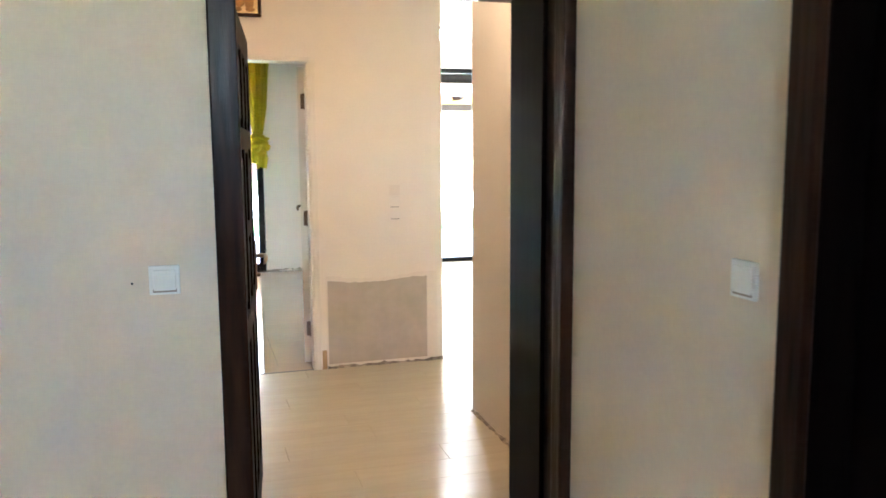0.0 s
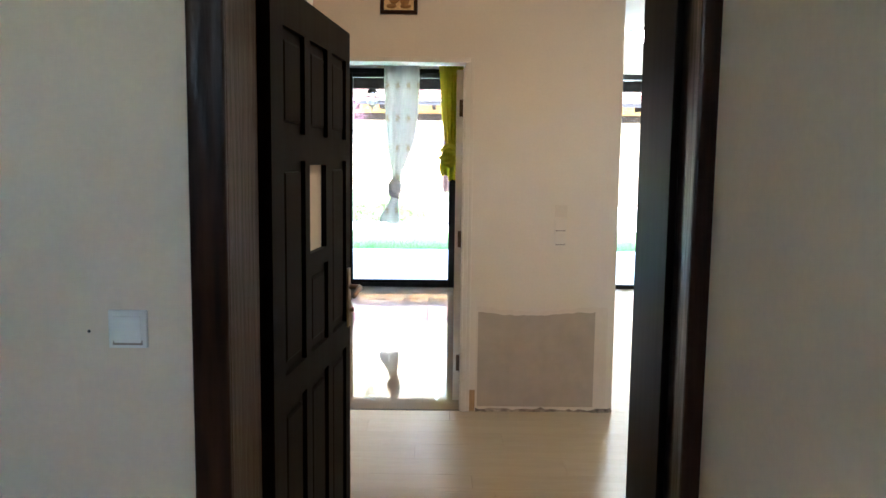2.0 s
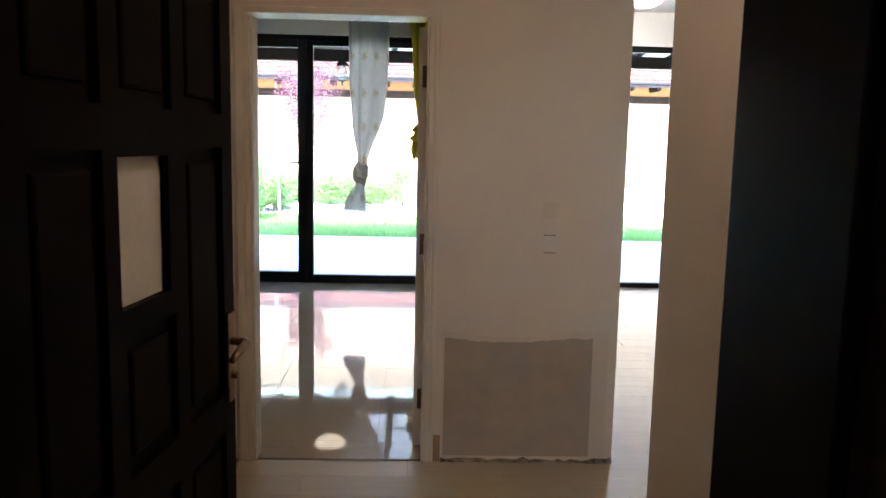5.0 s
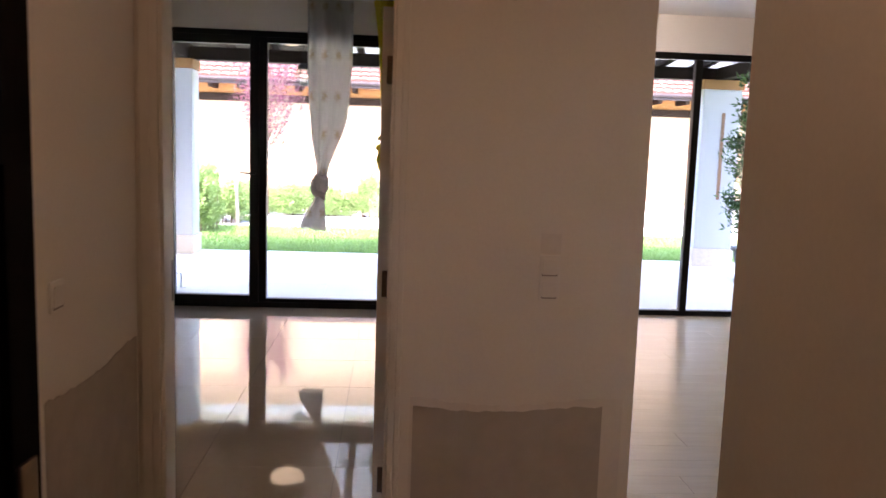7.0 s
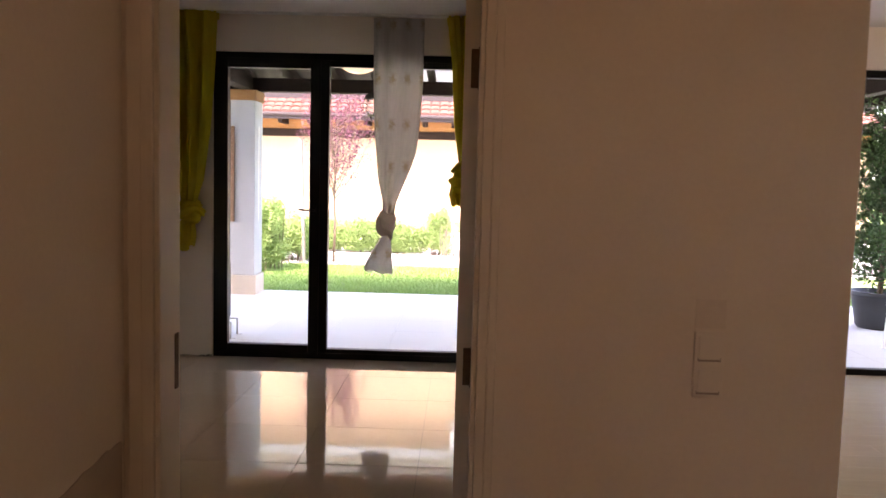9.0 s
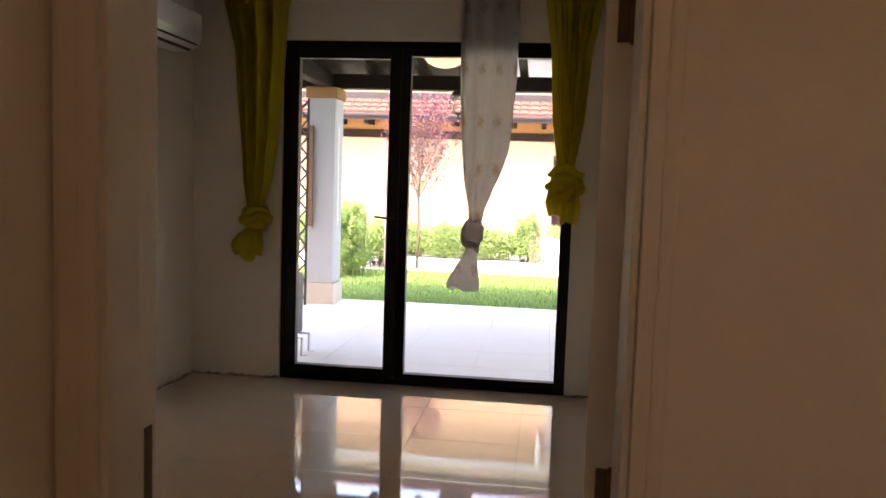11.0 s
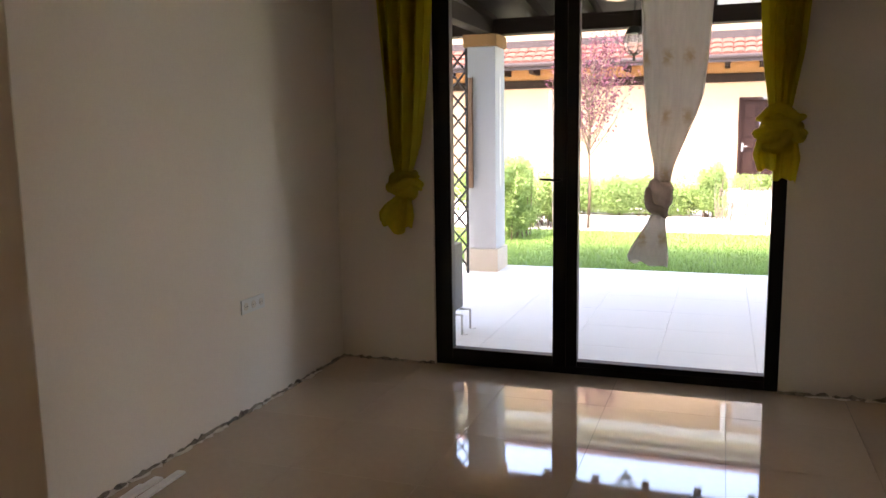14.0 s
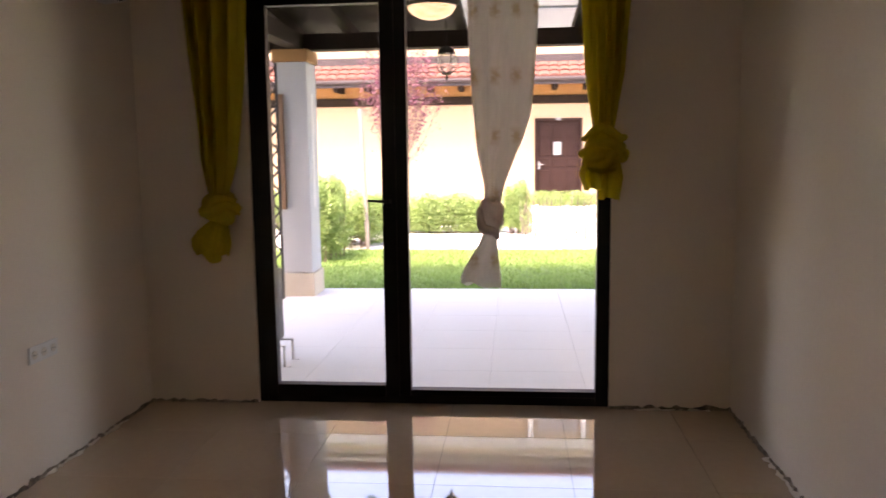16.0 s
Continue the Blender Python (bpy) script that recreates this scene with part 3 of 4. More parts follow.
# ---- switches, sockets, patches ----
def rocker(name, at, axis, label, category="light switch", mat="plastic", w=0.082, h=0.082, gangs=1, upright=True):
    """A plate standing proud of a wall; axis is the way that it faces: '-y', '+x' or '-x'."""
    m = {"-y": pose(*at, 0, 0, 0), "-x": pose(*at, 0, 0, -90), "+x": pose(*at, 0, 0, 90)}[axis]
    ob = thing(name, at, label, category)
    n = gangs
    W, Hh = (w, h * n) if upright else (w * n, h)
    part("plate", rotated(box(-W / 2, W / 2, -0.009, 0.0, -Hh / 2, Hh / 2, bevel=0.003), m), mat, ob)
    for i in range(n):
        off = (i - (n - 1) / 2)
        cx, cz = (0, off * h) if upright else (off * w, 0)
        if category == "light switch":
            r = rotated(box(-w * 0.36, w * 0.36, -0.004, 0.0, -h * 0.36, h * 0.36, bevel=0.002), m @ pose(cx, -0.0095, cz, 5, 0, 0))
            part("rocker", r, mat, ob)
            # a dark strip stands in for the shade beneath the rocker
            part("rocker_shade", rotated(box(-w * 0.38, w * 0.38, -0.0105, -0.009, -h * 0.415, -h * 0.3), m @ pose(cx, 0, cz)), "gap", ob, "thin dark strip drawn as shade under the rocker")
        else:
            part("socket_well", rotated(tube([(cx, -0.0095, cz), (cx, -0.0125, cz)], 0.021, sides=20), m), "old_plastic", ob, "round white socket face")
            for k in (-0.0095, 0.0095):
                part("pin_hole", rotated(tube([(cx + k, -0.0126, cz), (cx + k, -0.0135, cz)], 0.0028, sides=8), m), "dark_plastic", ob)
    return ob


rocker("light_switch", (0.337, ENTR, 1.139), "-y", "white square rocker switch on a beige wall")
rocker("light_switch", (1.535, -0.64, 1.217), "-x", "white square rocker switch beside a dark door")
rocker("light_switch", (1.722, DOORWALL, 1.09), "-y", "two white stacked rocker switches on the hall wall", mat="old_plastic", w=0.074, h=0.082, gangs=2)
rocker("light_switch", (H_L, 2.60, 1.12), "+x", "white rocker switch above a plaster patch", mat="old_plastic")
rocker("wall_socket", (-1.66, 6.83, 0.61), "+x", "white triple power socket low on the wall", "power socket", w=0.078, h=0.082, gangs=3, upright=False)
hall_frame = thing("door_4", (H_L, 1.9, 0), "white painted door frame with closed white door", "door frame", kind="structure")
part("near_casing", box(H_L, H_L + 0.018, 1.40, 1.475, 0, 2.09, bevel=0.005), "white_door", hall_frame)
part("far_casing", box(H_L, H_L + 0.018, 2.29, 2.365, 0, 2.09, bevel=0.005), "white_door", hall_frame)
part("top_casing", box(H_L, H_L + 0.018, 1.475, 2.29, 2.015, 2.09, bevel=0.005), "white_door", hall_frame)
part("door_leaf", box(H_L, H_L + 0.006, 1.478, 2.287, 0.01, 2.012), "white_door", hall_frame, "closed flush white door")
# nail hole beside the entrance
for x, z in ((0.252, 1.132),):
    tagged(part("nail_hole", tube([(x, ENTR - 0.0015, z), (x, ENTR + 0.002, z)], 0.0035, sides=8), "dark_plastic"), "small dark nail hole in the wall", "nail hole", kind="structure")
# mark left by a removed switch
tagged(part("wall_mark", box(1.686, 1.76, DOORWALL - 0.0025, DOORWALL, 1.178, 1.25), "putty"), "filled square mark left by a removed switch", "wall mark", kind="structure")


def ragged_patch(name, along, a0, a1, plane, low, high, axis, label, seed, ragged=0.011):
    """A bare plaster patch, 3 mm proud of the wall, with an uneven outline."""
    rnd = random.Random(seed)
    n = 26
    tops = [high + ragged * (0.9 - 2.0 * math.sin(math.pi * min(1.0, i / n / 0.85)) + rnd.uniform(-0.4, 0.4)) for i in range(n + 1)]
    bm = bmesh.new()
    for i in range(n):
        u0, u1 = a0 + (a1 - a0) * i / n, a0 + (a1 - a0) * (i + 1) / n
        q = []
        for d in (0.0, 0.003):
            for u, z in ((u0, low), (u1, low), (u1, tops[i + 1]), (u0, tops[i])):
                q.append(bm.verts.new((u, plane - d, z) if axis == "y" else (plane + d, u, z)))
        for f in ((4, 5, 6, 7), (7, 6, 2, 3), (4, 7, 3, 0), (5, 1, 2, 6), (0, 1, 5, 4)):
            bm.faces.new([q[k] for k in f])
    bmesh.ops.remove_doubles(bm, verts=bm.verts, dist=0.0002)
    bmesh.ops.recalc_face_normals(bm, faces=bm.faces)
    return tagged(part(name, bm, "plaster"), label, "plaster patch", kind="structure")


filler = ragged_patch("filler_smear", "x", 1.234, 2.02, DOORWALL + 0.0015, 0.02, 0.63, "y", "pale smeared filler round the bare plaster", 14, 0.016)
filler.data.materials.clear()
filler.data.materials.append(M["putty"])
ragged_patch("plaster_patch", "x", 1.245, 1.945, DOORWALL, 0.03, 0.60, "y", "grey bare plaster patch low on the wall", 3)
ragged_patch("plaster_patch", "y", 2.52, 3.262, H_L, 0.03, 0.845, "x", "grey bare plaster patch low on the wall", 8)


def broken_base(runs, label, seed, mat="mortar", tall=1.05, deep=1.0):
    """The rough strip of old mortar left along the foot of the walls where the skirting was pulled off."""
    rnd = random.Random(seed)
    bm = bmesh.new()
    for (x0, y0), (x1, y1), (nx, ny) in runs:
        length = math.hypot(x1 - x0, y1 - y0)
        n = max(3, int(length / 0.028))
        rows = []
        for i in range(n + 1):
            x, y = x0 + (x1 - x0) * i / n, y0 + (y1 - y0) * i / n
            h, d = rnd.uniform(0.005, 0.021) * tall, rnd.uniform(0.005, 0.018) * deep
            if rnd.random() < 0.12:
                h *= 1.5
            rows.append([bm.verts.new((x + nx * e, y + ny * e, z)) for e, z in ((0, h), (d * 0.6, h * 0.85), (d, h * 0.4), (d * 1.2, -0.002))])
        for a, b in zip(rows, rows[1:]):
            for k in range(3):
                bm.faces.new((a[k], a[k + 1], b[k + 1], b[k]))
    bmesh.ops.recalc_face_normals(bm, faces=bm.faces)
    return tagged(part("broken_skirting", bm, mat), label, "skirting", kind="structure")


broken_base([((-1.66, 3.44), (-1.66, 7.955), (1, 0)), ((-1.66, 7.955), (W_L, 7.955), (0, -1)), ((W_R, 7.955), (1.92, 7.955), (0, -1)), ((1.92, 3.44), (1.92, 7.955), (-1, 0))],
            "crumbled mortar line where bedroom skirting was removed", 5)
broken_base([((1.234, DOORWALL), (2.06, DOORWALL), (0, -1)), ((H_R, 0.62), (H_R, 2.14), (-1, 0)), ((H_L, 0.62), (H_L, 3.26), (1, 0)), ((2.06, DOORWALL), (2.06, 7.955), (1, 0))],
            "crumbled mortar line where hall skirting was removed", 6)

broken_base([((-1.66, 4.6), (-1.66, 5.3), (1, 0)), ((-1.66, 5.55), (-1.66, 6.5), (1, 0)), ((-1.66, 6.75), (-1.66, 7.6), (1, 0)), ((1.35, 7.955), (1.8, 7.955), (0, -1)), ((1.92, 5.6), (1.92, 7.2), (-1, 0))],
            "pale plaster crumbs along the foot of the walls", 9, "putty", 0.5, 1.9)

# small framed picture over the bedroom door
pic = thing("framed_picture", (0.76, DOORWALL, 2.33), "small gilt relief picture in a dark wooden frame", "picture")
for n_, a in (("frame_bottom", (0.655, 0.868, 2.33, 2.352)), ("frame_top", (0.655, 0.868, 2.578, 2.60)), ("frame_side", (0.655, 0.677, 2.352, 2.578)), ("frame_side", (0.846, 0.868, 2.352, 2.578))):
    part(n_, box(a[0], a[1], DOORWALL - 0.022, DOORWALL, a[2], a[3], bevel=0.004), "dark_wood", pic)
part("gilt_panel", box(0.677, 0.846, DOORWALL - 0.012, DOORWALL, 2.352, 2.578), "gilt", pic, "pale gold relief panel")
for x, z, rx, rz in ((0.735, 2.50, 0.026, 0.03), (0.79, 2.49, 0.022, 0.026), (0.735, 2.43, 0.036, 0.045), (0.795, 2.42, 0.03, 0.05), (0.76, 2.54, 0.05, 0.018), (0.72, 2.375, 0.03, 0.014), (0.8, 2.375, 0.032, 0.014)):
    bm = bmesh.new()
    bmesh.ops.create_icosphere(bm, subdivisions=2, radius=1, matrix=Matrix.Translation((x, DOORWALL - 0.012, z)) @ Matrix.Diagonal((rx, 0.007, rz, 1)))
    part("relief", bm, "gilt_dark", pic, "darker gold raised shape", smooth=True)

# ---- bedroom furnishings ----
# wall air conditioner
ac = thing("air_conditioner", (-1.66, 7.25, 2.40), "white wall mounted split air conditioner with open louvre", "air conditioner")
prof = [(-1.66, 2.40), (-1.66, 2.69), (-1.50, 2.69), (-1.462, 2.66), (-1.455, 2.50), (-1.475, 2.455), (-1.54, 2.41)]
bm = bmesh.new()
ends = [[bm.verts.new((x, y, z)) for x, z in prof] for y in (6.85, 7.65)]
bm.faces.new(ends[0]), bm.faces.new(ends[1][::-1])
for k in range(len(prof)):
    bm.faces.new((ends[0][k], ends[1][k], ends[1][(k + 1) % len(prof)], ends[0][(k + 1) % len(prof)]))
bmesh.ops.recalc_face_normals(bm, faces=bm.faces)
bmesh.ops.bevel(bm, geom=list(bm.edges), offset=0.006, segments=2, affect="EDGES")
part("body", bm, "plastic", ac)
part("outlet_slot", rotated(box(-0.04, 0.04, 6.90, 7.60, -0.003, 0.003), pose(-1.503, 0, 2.430, 0, -34, 0)), "dark_plastic", ac, "dark air outlet slot")
part("louvre", rotated(box(-0.035, 0.03, 6.90, 7.60, -0.003, 0.003), pose(-1.475, 0, 2.425, 0, -8, 0)), "plastic", ac)
part("power_light", box(-1.4565, -1.4535, 7.50, 7.53, 2.535, 2.545), "grey_plastic", ac)

# ceiling curtain rail
rail = thing("curtain_rail", (0, 7.88, CEIL), "slim white ceiling curtain rail", "curtain rail")
part("rail", box(-1.5, 1.6, 7.865, 7.895, CEIL - 0.018, CEIL, bevel=0.003), "plastic", rail)


def spline(keys, v):
    for (v0, *a), (v1, *b) in zip(keys, keys[1:]):
        if v <= v1:
            t = (v - v0) / (v1 - v0)
            return [p + (q - p) * t for p, q in zip(a, b)]
    return keys[-1][1:]


def cloth(keys, folds, seed, y0=7.88, steps=70, around=220, sharp=0.62, hem=0.0):
    """A gathered hanging: keys are (height, middle, half width, half depth, fold depth) from the top down."""
    rnd = random.Random(seed)
    ph = [rnd.uniform(0, 6.28) for _ in range(4)]
    hi, lo = keys[0][0], keys[-1][0]
    ordered = [(hi - k[0], *k[1:]) for k in keys]
    bm = bmesh.new()
    rows = []
    for i in range(steps + 1):
        d = (hi - lo) * i / steps
        mid, w, dep, fold = spline(ordered, d)
        ring = []
        for k in range(around):
            a = 2 * math.pi * k / around
            s = math.sin(folds * a + ph[0] + 1.3 * math.sin(a * 2 + ph[1]) + 0.7 * d * math.sin(a + ph[2]))
            s = math.copysign(abs(s) ** sharp, s)
            x = mid + w * math.cos(a) + 0.25 * fold * s * math.cos(a)
            y = y0 + dep * math.sin(a) + fold * s * (0.35 + 0.65 * abs(math.sin(a))) + 0.004 * math.sin(9 * d + 3 * a + ph[3])
            ring.append(bm.verts.new((x, y, hi - d + hem * (i / steps) ** 2 * (math.sin(2 * a + ph[1]) + 0.6 * math.sin(5 * a + ph[2]) - 0.7 * math.cos(a)))))
        rows.append(ring)
    for a, b in zip(rows, rows[1:]):
        for k in range(around):
            bm.faces.new((a[k], b[k], b[(k + 1) % around], a[(k + 1) % around]))
    return bm


def knot_mesh(at, size, seed, turns=5.0, lean=0.6, loops=3):
    """A tied lump of cloth: a ball whose surface is wound with folds, and two loops laid over it."""
    rnd = random.Random(seed)
    bm = bmesh.new()
    bmesh.ops.create_uvsphere(bm, u_segments=64, v_segments=40, radius=1)
    off = rnd.uniform(0, 50)
    for v in bm.verts:
        p = v.co.copy()
        a = math.atan2(p.y, p.x)
        wind = math.sin(turns * (p.z * 1.6 + lean * math.cos(a + off)) + 1.2 * math.sin(2 * a + off))
        lump = noise.noise(p * 1.7 + Vector((off, 0, 0))) * 0.17
        v.co = p * (1 + 0.09 * wind + lump)
    rotated(bm, Matrix.Translation(at) @ Matrix.Diagonal((*size, 1)))
    for j in range(loops):
        tilt = Euler((rnd.uniform(-0.5, 0.5), rnd.uniform(-0.7, 0.7), 0)).to_matrix()
        pts = []
        for k in range(17):
            a = math.pi * (1.0 + k / 16)
            q = tilt @ Vector((math.cos(a) * 1.0, math.sin(a) * 1.0, (j - 1) * 0.38 + 0.18 * math.sin(k * 0.7 + j)))
            pts.append(Vector(at) + Vector((q.x * size[0], q.y * size[1] * 1.02, q.z * size[2])))
        tube(pts, [0.010 + 0.020 * math.sin(math.pi * k / 16) for k in range(17)], bm, sides=8)
    return bm


left = thing("curtain", (-1.15, 7.88, 0.95), "lime green curtain tied in a low knot", "curtain", "green curtains")
part("drop", cloth([(2.84, -1.145, 0.235, 0.03, 0.06), (2.5, -1.11, 0.185, 0.03, 0.066), (1.9, -1.105, 0.14, 0.035, 0.062), (1.5, -1.115, 0.10, 0.04, 0.04), (1.38, -1.12, 0.075, 0.042, 0.018), (1.27, -1.125, 0.05, 0.04, 0.012)], 11, 1, y0=7.842, sharp=1.0), "lime", left, smooth=True)
part("heading_tape", cloth([(2.855, -1.145, 0.252, 0.038, 0.02), (2.79, -1.142, 0.247, 0.04, 0.022)], 15, 2, steps=6), "lime", left, smooth=True)
part("knot", knot_mesh((-1.118, 7.848, 1.235), (0.116, 0.08, 0.098), 4, 4.0, loops=2), "lime", left, "knotted cloth", smooth=True)
part("tail", cloth([(1.17, -1.135, 0.045, 0.04, 0.01), (1.09, -1.18, 0.098, 0.05, 0.02), (1.02, -1.198, 0.122, 0.055, 0.026), (0.95, -1.205, 0.112, 0.055, 0.028)], 6, 7, steps=24, around=140, hem=0.026), "lime", left, "loose cloth tail below the knot", smooth=True)
right = thing("curtain", (1.15, 7.88, 1.27), "lime green curtain tied in a high bulky knot", "curtain", "green curtains")
part("drop", cloth([(2.84, 1.16, 0.185, 0.03, 0.06), (2.45, 1.155, 0.127, 0.03, 0.062), (2.0, 1.15, 0.10, 0.035, 0.05), (1.66, 1.145, 0.055, 0.04, 0.014)], 10, 11, y0=7.842, sharp=1.0), "lime", right, smooth=True)
part("heading_tape", cloth([(2.855, 1.16, 0.20, 0.038, 0.02), (2.79, 1.16, 0.196, 0.04, 0.022)], 13, 12, steps=6), "lime", right, smooth=True)
part("knot", knot_mesh((1.145, 7.842, 1.53), (0.12, 0.09, 0.115), 9, 6.0, 0.9, loops=4), "lime", right, "thick knotted cloth", smooth=True)
part("tail", cloth([(1.53, 1.09, 0.05, 0.05, 0.01), (1.42, 1.075, 0.062, 0.055, 0.016), (1.33, 1.09, 0.05, 0.05, 0.018)], 4, 13, y0=7.835, steps=20, around=110, hem=0.007), "lime", right, "short cloth loop below the knot", smooth=True)
part("tail", cloth([(1.53, 1.175, 0.06, 0.05, 0.01), (1.40, 1.19, 0.072, 0.055, 0.016), (1.275, 1.18, 0.06, 0.05, 0.02)], 4, 14, y0=7.845, steps=20, around=110, hem=0.009), "lime", right, "loose cloth tail below the knot", smooth=True)
white = thing("voile_curtain", (0.5, 7.88, 0.76), "sheer white voile curtain with beige motifs, knotted", "curtain")
vk = [(2.83, 0.575, 0.205, 0.02, 0.014), (2.3, 0.577, 0.201, 0.022, 0.014), (2.0, 0.574, 0.186, 0.024, 0.013), (1.77, 0.571, 0.166, 0.026, 0.012), (1.65, 0.558, 0.142, 0.028, 0.011), (1.545, 0.542, 0.115, 0.03, 0.010), (1.44, 0.531, 0.084, 0.032, 0.008), (1.35, 0.524, 0.058, 0.03, 0.006), (1.26, 0.515, 0.05, 0.03, 0.004)]
part("drop", cloth(vk, 7, 21, sharp=0.9), "voile", white, smooth=True)
part("knot", knot_mesh((0.508, 7.872, 1.175), (0.074, 0.056, 0.118), 17, 5, lean=1.1, loops=1), "voile_thick", white, "knotted voile", smooth=True)
part("tail", cloth([(1.10, 0.502, 0.036, 0.03, 0.004), (1.02, 0.49, 0.052, 0.035, 0.008), (0.94, 0.47, 0.078, 0.045, 0.012), (0.86, 0.452, 0.106, 0.055, 0.013), (0.80, 0.444, 0.12, 0.06, 0.013), (0.77, 0.446, 0.116, 0.06, 0.012)], 5, 23, steps=24, around=140, sharp=0.9, hem=0.012), "voile", white, "flared hem below the knot", smooth=True)

# loose skirting boards on the floor
for i, (x, y0, y1, tilt, z) in enumerate(((-1.455, 5.10, 5.92, 2.5, 0.001), (-1.535, 5.18, 5.83, 1.0, 0.001), (-1.50, 5.25, 5.72, 5.0, 0.0135))):
    board = tagged(part("skirting_board", rotated(box(-0.022, 0.022, 0, y1 - y0, 0, 0.012, bevel=0.002), pose(x, y0, z, 0, 0, tilt)), "board"), "loose white skirting board lying on the floor tiles", "skirting board", "loose skirting boards")

# ceiling lamp of the lounge, and an unseen one added to light the hall
def dome_lamp(x, y, mat, label):
    lp = thing("ceiling_lamp", (x, y, CEIL), label, "ceiling lamp")
    part("base", lathe([(0.002, -0.03), (0.15, -0.03), (0.16, -0.02), (0.15, 0.0), (0.002, 0.0)], (x, y, CEIL)), "plastic", lp, smooth=True)
    part("dome", lathe([(0.002, -0.121), (0.03, -0.12), (0.085, -0.11), (0.13, -0.085), (0.15, -0.05), (0.145, -0.031)], (x, y, CEIL)), mat, lp, "glowing glass dome", smooth=True)
    return lp


dome_lamp(3.1, 6.95, "lamp_glass", "lit round white glass ceiling lamp")
dome_lamp(1.5, 1.3, "hall_fill_glow", "unseen ceiling lamp added to light the hall warmly")


# ---- outdoors ----
def leaves(points, normals_up, size, seed, jitter=1.0, shape=1.6):
    """One mesh of small pointed leaves at the given points, each turned its own way."""
    rs = np.random.RandomState(seed)
    pts = np.asarray(points, dtype=float)
    n = len(pts)
    a, b = rs.uniform(0, 2 * np.pi, n), rs.uniform(-1.0, 1.0, n) * jitter
    d = np.stack([np.cos(a) * np.cos(b), np.sin(a) * np.cos(b), np.sin(b) + normals_up], 1)
    d /= np.linalg.norm(d, axis=1)[:, None]
    side = np.cross(d, rs.normal(size=(n, 3)))
    side /= np.linalg.norm(side, axis=1)[:, None]
    s = size * rs.uniform(0.6, 1.3, n)[:, None]
    v = np.stack([pts, pts + d * s * 0.5 + side * s / (2 * shape), pts + d * s, pts + d * s * 0.5 - side * s / (2 * shape)], 1).reshape(-1, 3)
    f = np.arange(4 * n).reshape(-1, 4)
    me = bpy.data.meshes.new("leaves")
    me.from_pydata(v.tolist(), [], f.tolist())
    return me


def leafy(name, me, mat, parent, label=""):
    base = origin[parent.name]
    me.transform(Matrix.Translation(-base))
    me.materials.append(M[mat])
    ob = new(name, me)
    ob.parent = parent
    origin[ob.name] = base
    if label:
        ob["label"] = label
    return ob


# columns of the porch
def column(x0, x1, label):
    y0, y1 = 11.8, 12.2
    ob = thing("column", ((x0 + x1) / 2, 12.0, -0.045), label, "column", "porch columns")
    part("shaft", box(x0, x1, y0, y1, 0.23, 2.53, bevel=0.012), "column", ob)
    part("plinth", box(x0 - 0.025, x1 + 0.025, y0 - 0.025, y1 + 0.025, -0.045, 0.23, bevel=0.008), "stone", ob, "beige stone plinth")
    part("capital", box(x0 - 0.02, x1 + 0.02, y0 - 0.02, y1 + 0.02, 2.53, 2.665, bevel=0.006), "orange", ob, "orange painted cap")
    return ob


c1 = column(-1.955, -1.6, "pale square porch column with stone plinth")
part("inlay", box(-1.6015, -1.5965, 11.97, 12.02, 0.95, 2.2), "grey_plastic", c1, "narrow grey slot")
part("timber_strip", box(-1.95, -1.865, 11.77, 11.8, 0.94, 2.19, bevel=0.004), "brown_wood", c1, "brown timber strip")
c2 = column(5.60, 6.17, "wide pale porch column with a slot")
part("inlay", box(5.885, 5.935, 11.795, 11.8005, 0.95, 2.2), "brown_wood", c2, "narrow brown slot")

# pergola roof
perg = thing("pergola", (1.0, 10.2, -0.045), "dark timber pergola with white roof panels", "pergola")
part("front_beam", box(-3.0, 7.5, 11.92, 12.08, 2.667, 2.84, bevel=0.008), "timber", perg)
for x in (-1.735, 5.88):
    part("side_beam", box(x - 0.08, x + 0.08, 8.25, 11.918, 2.667, 2.84, bevel=0.008), "timber", perg)
part("outer_fascia", box(-3.0, 7.5, 12.28, 12.32, 2.69, 2.76, bevel=0.004), "timber", perg)
part("wall_plate", box(-3.0, 7.5, 8.252, 8.33, 3.12, 3.27, bevel=0.006), "timber", perg)
for i in range(17):
    x = -3.03 + i * 0.62
    m = Matrix.Translation((x, 8.335, 3.23)) @ Matrix.Rotation(-math.atan(0.09), 4, "X")
    part("rafter", rotated(box(-0.045, 0.045, 0, 4.42, -0.06, 0.06, bevel=0.005), m), "timber", perg)
    if i < 16:
        part("roof_panel", rotated(box(0.01, 0.61, 0.0, 4.3, 0.062, 0.07), m), "panel" if i > 4 else "timber", perg)
for y in (9.3, 10.5, 11.6):
    z = 3.23 - (y - 8.335) * 0.09 + 0.1
    part("batten", box(-3.0, 6.9, y - 0.03, y + 0.03, z - 0.024, z + 0.03), "timber", perg)

# folding lattice gate beside the column
gate = thing("folding_gate", (-2.03, 11.62, -0.045), "black iron folding lattice gate beside the column", "gate")
for x in (-2.085, -1.885):
    part("post", box(x - 0.012, x + 0.012, 11.605, 11.63, -0.045, 2.5), "iron", gate)
for i in range(11):
    z = 0.05 + i * 0.22
    part("strap", tube([(-2.08, 11.612, z), (-1.89, 11.612, z + 0.22)], 0.0125, sides=6), "iron", gate)
    part("strap", tube([(-2.08, 11.624, z + 0.22), (-1.89, 11.624, z)], 0.0125, sides=6), "iron", gate)

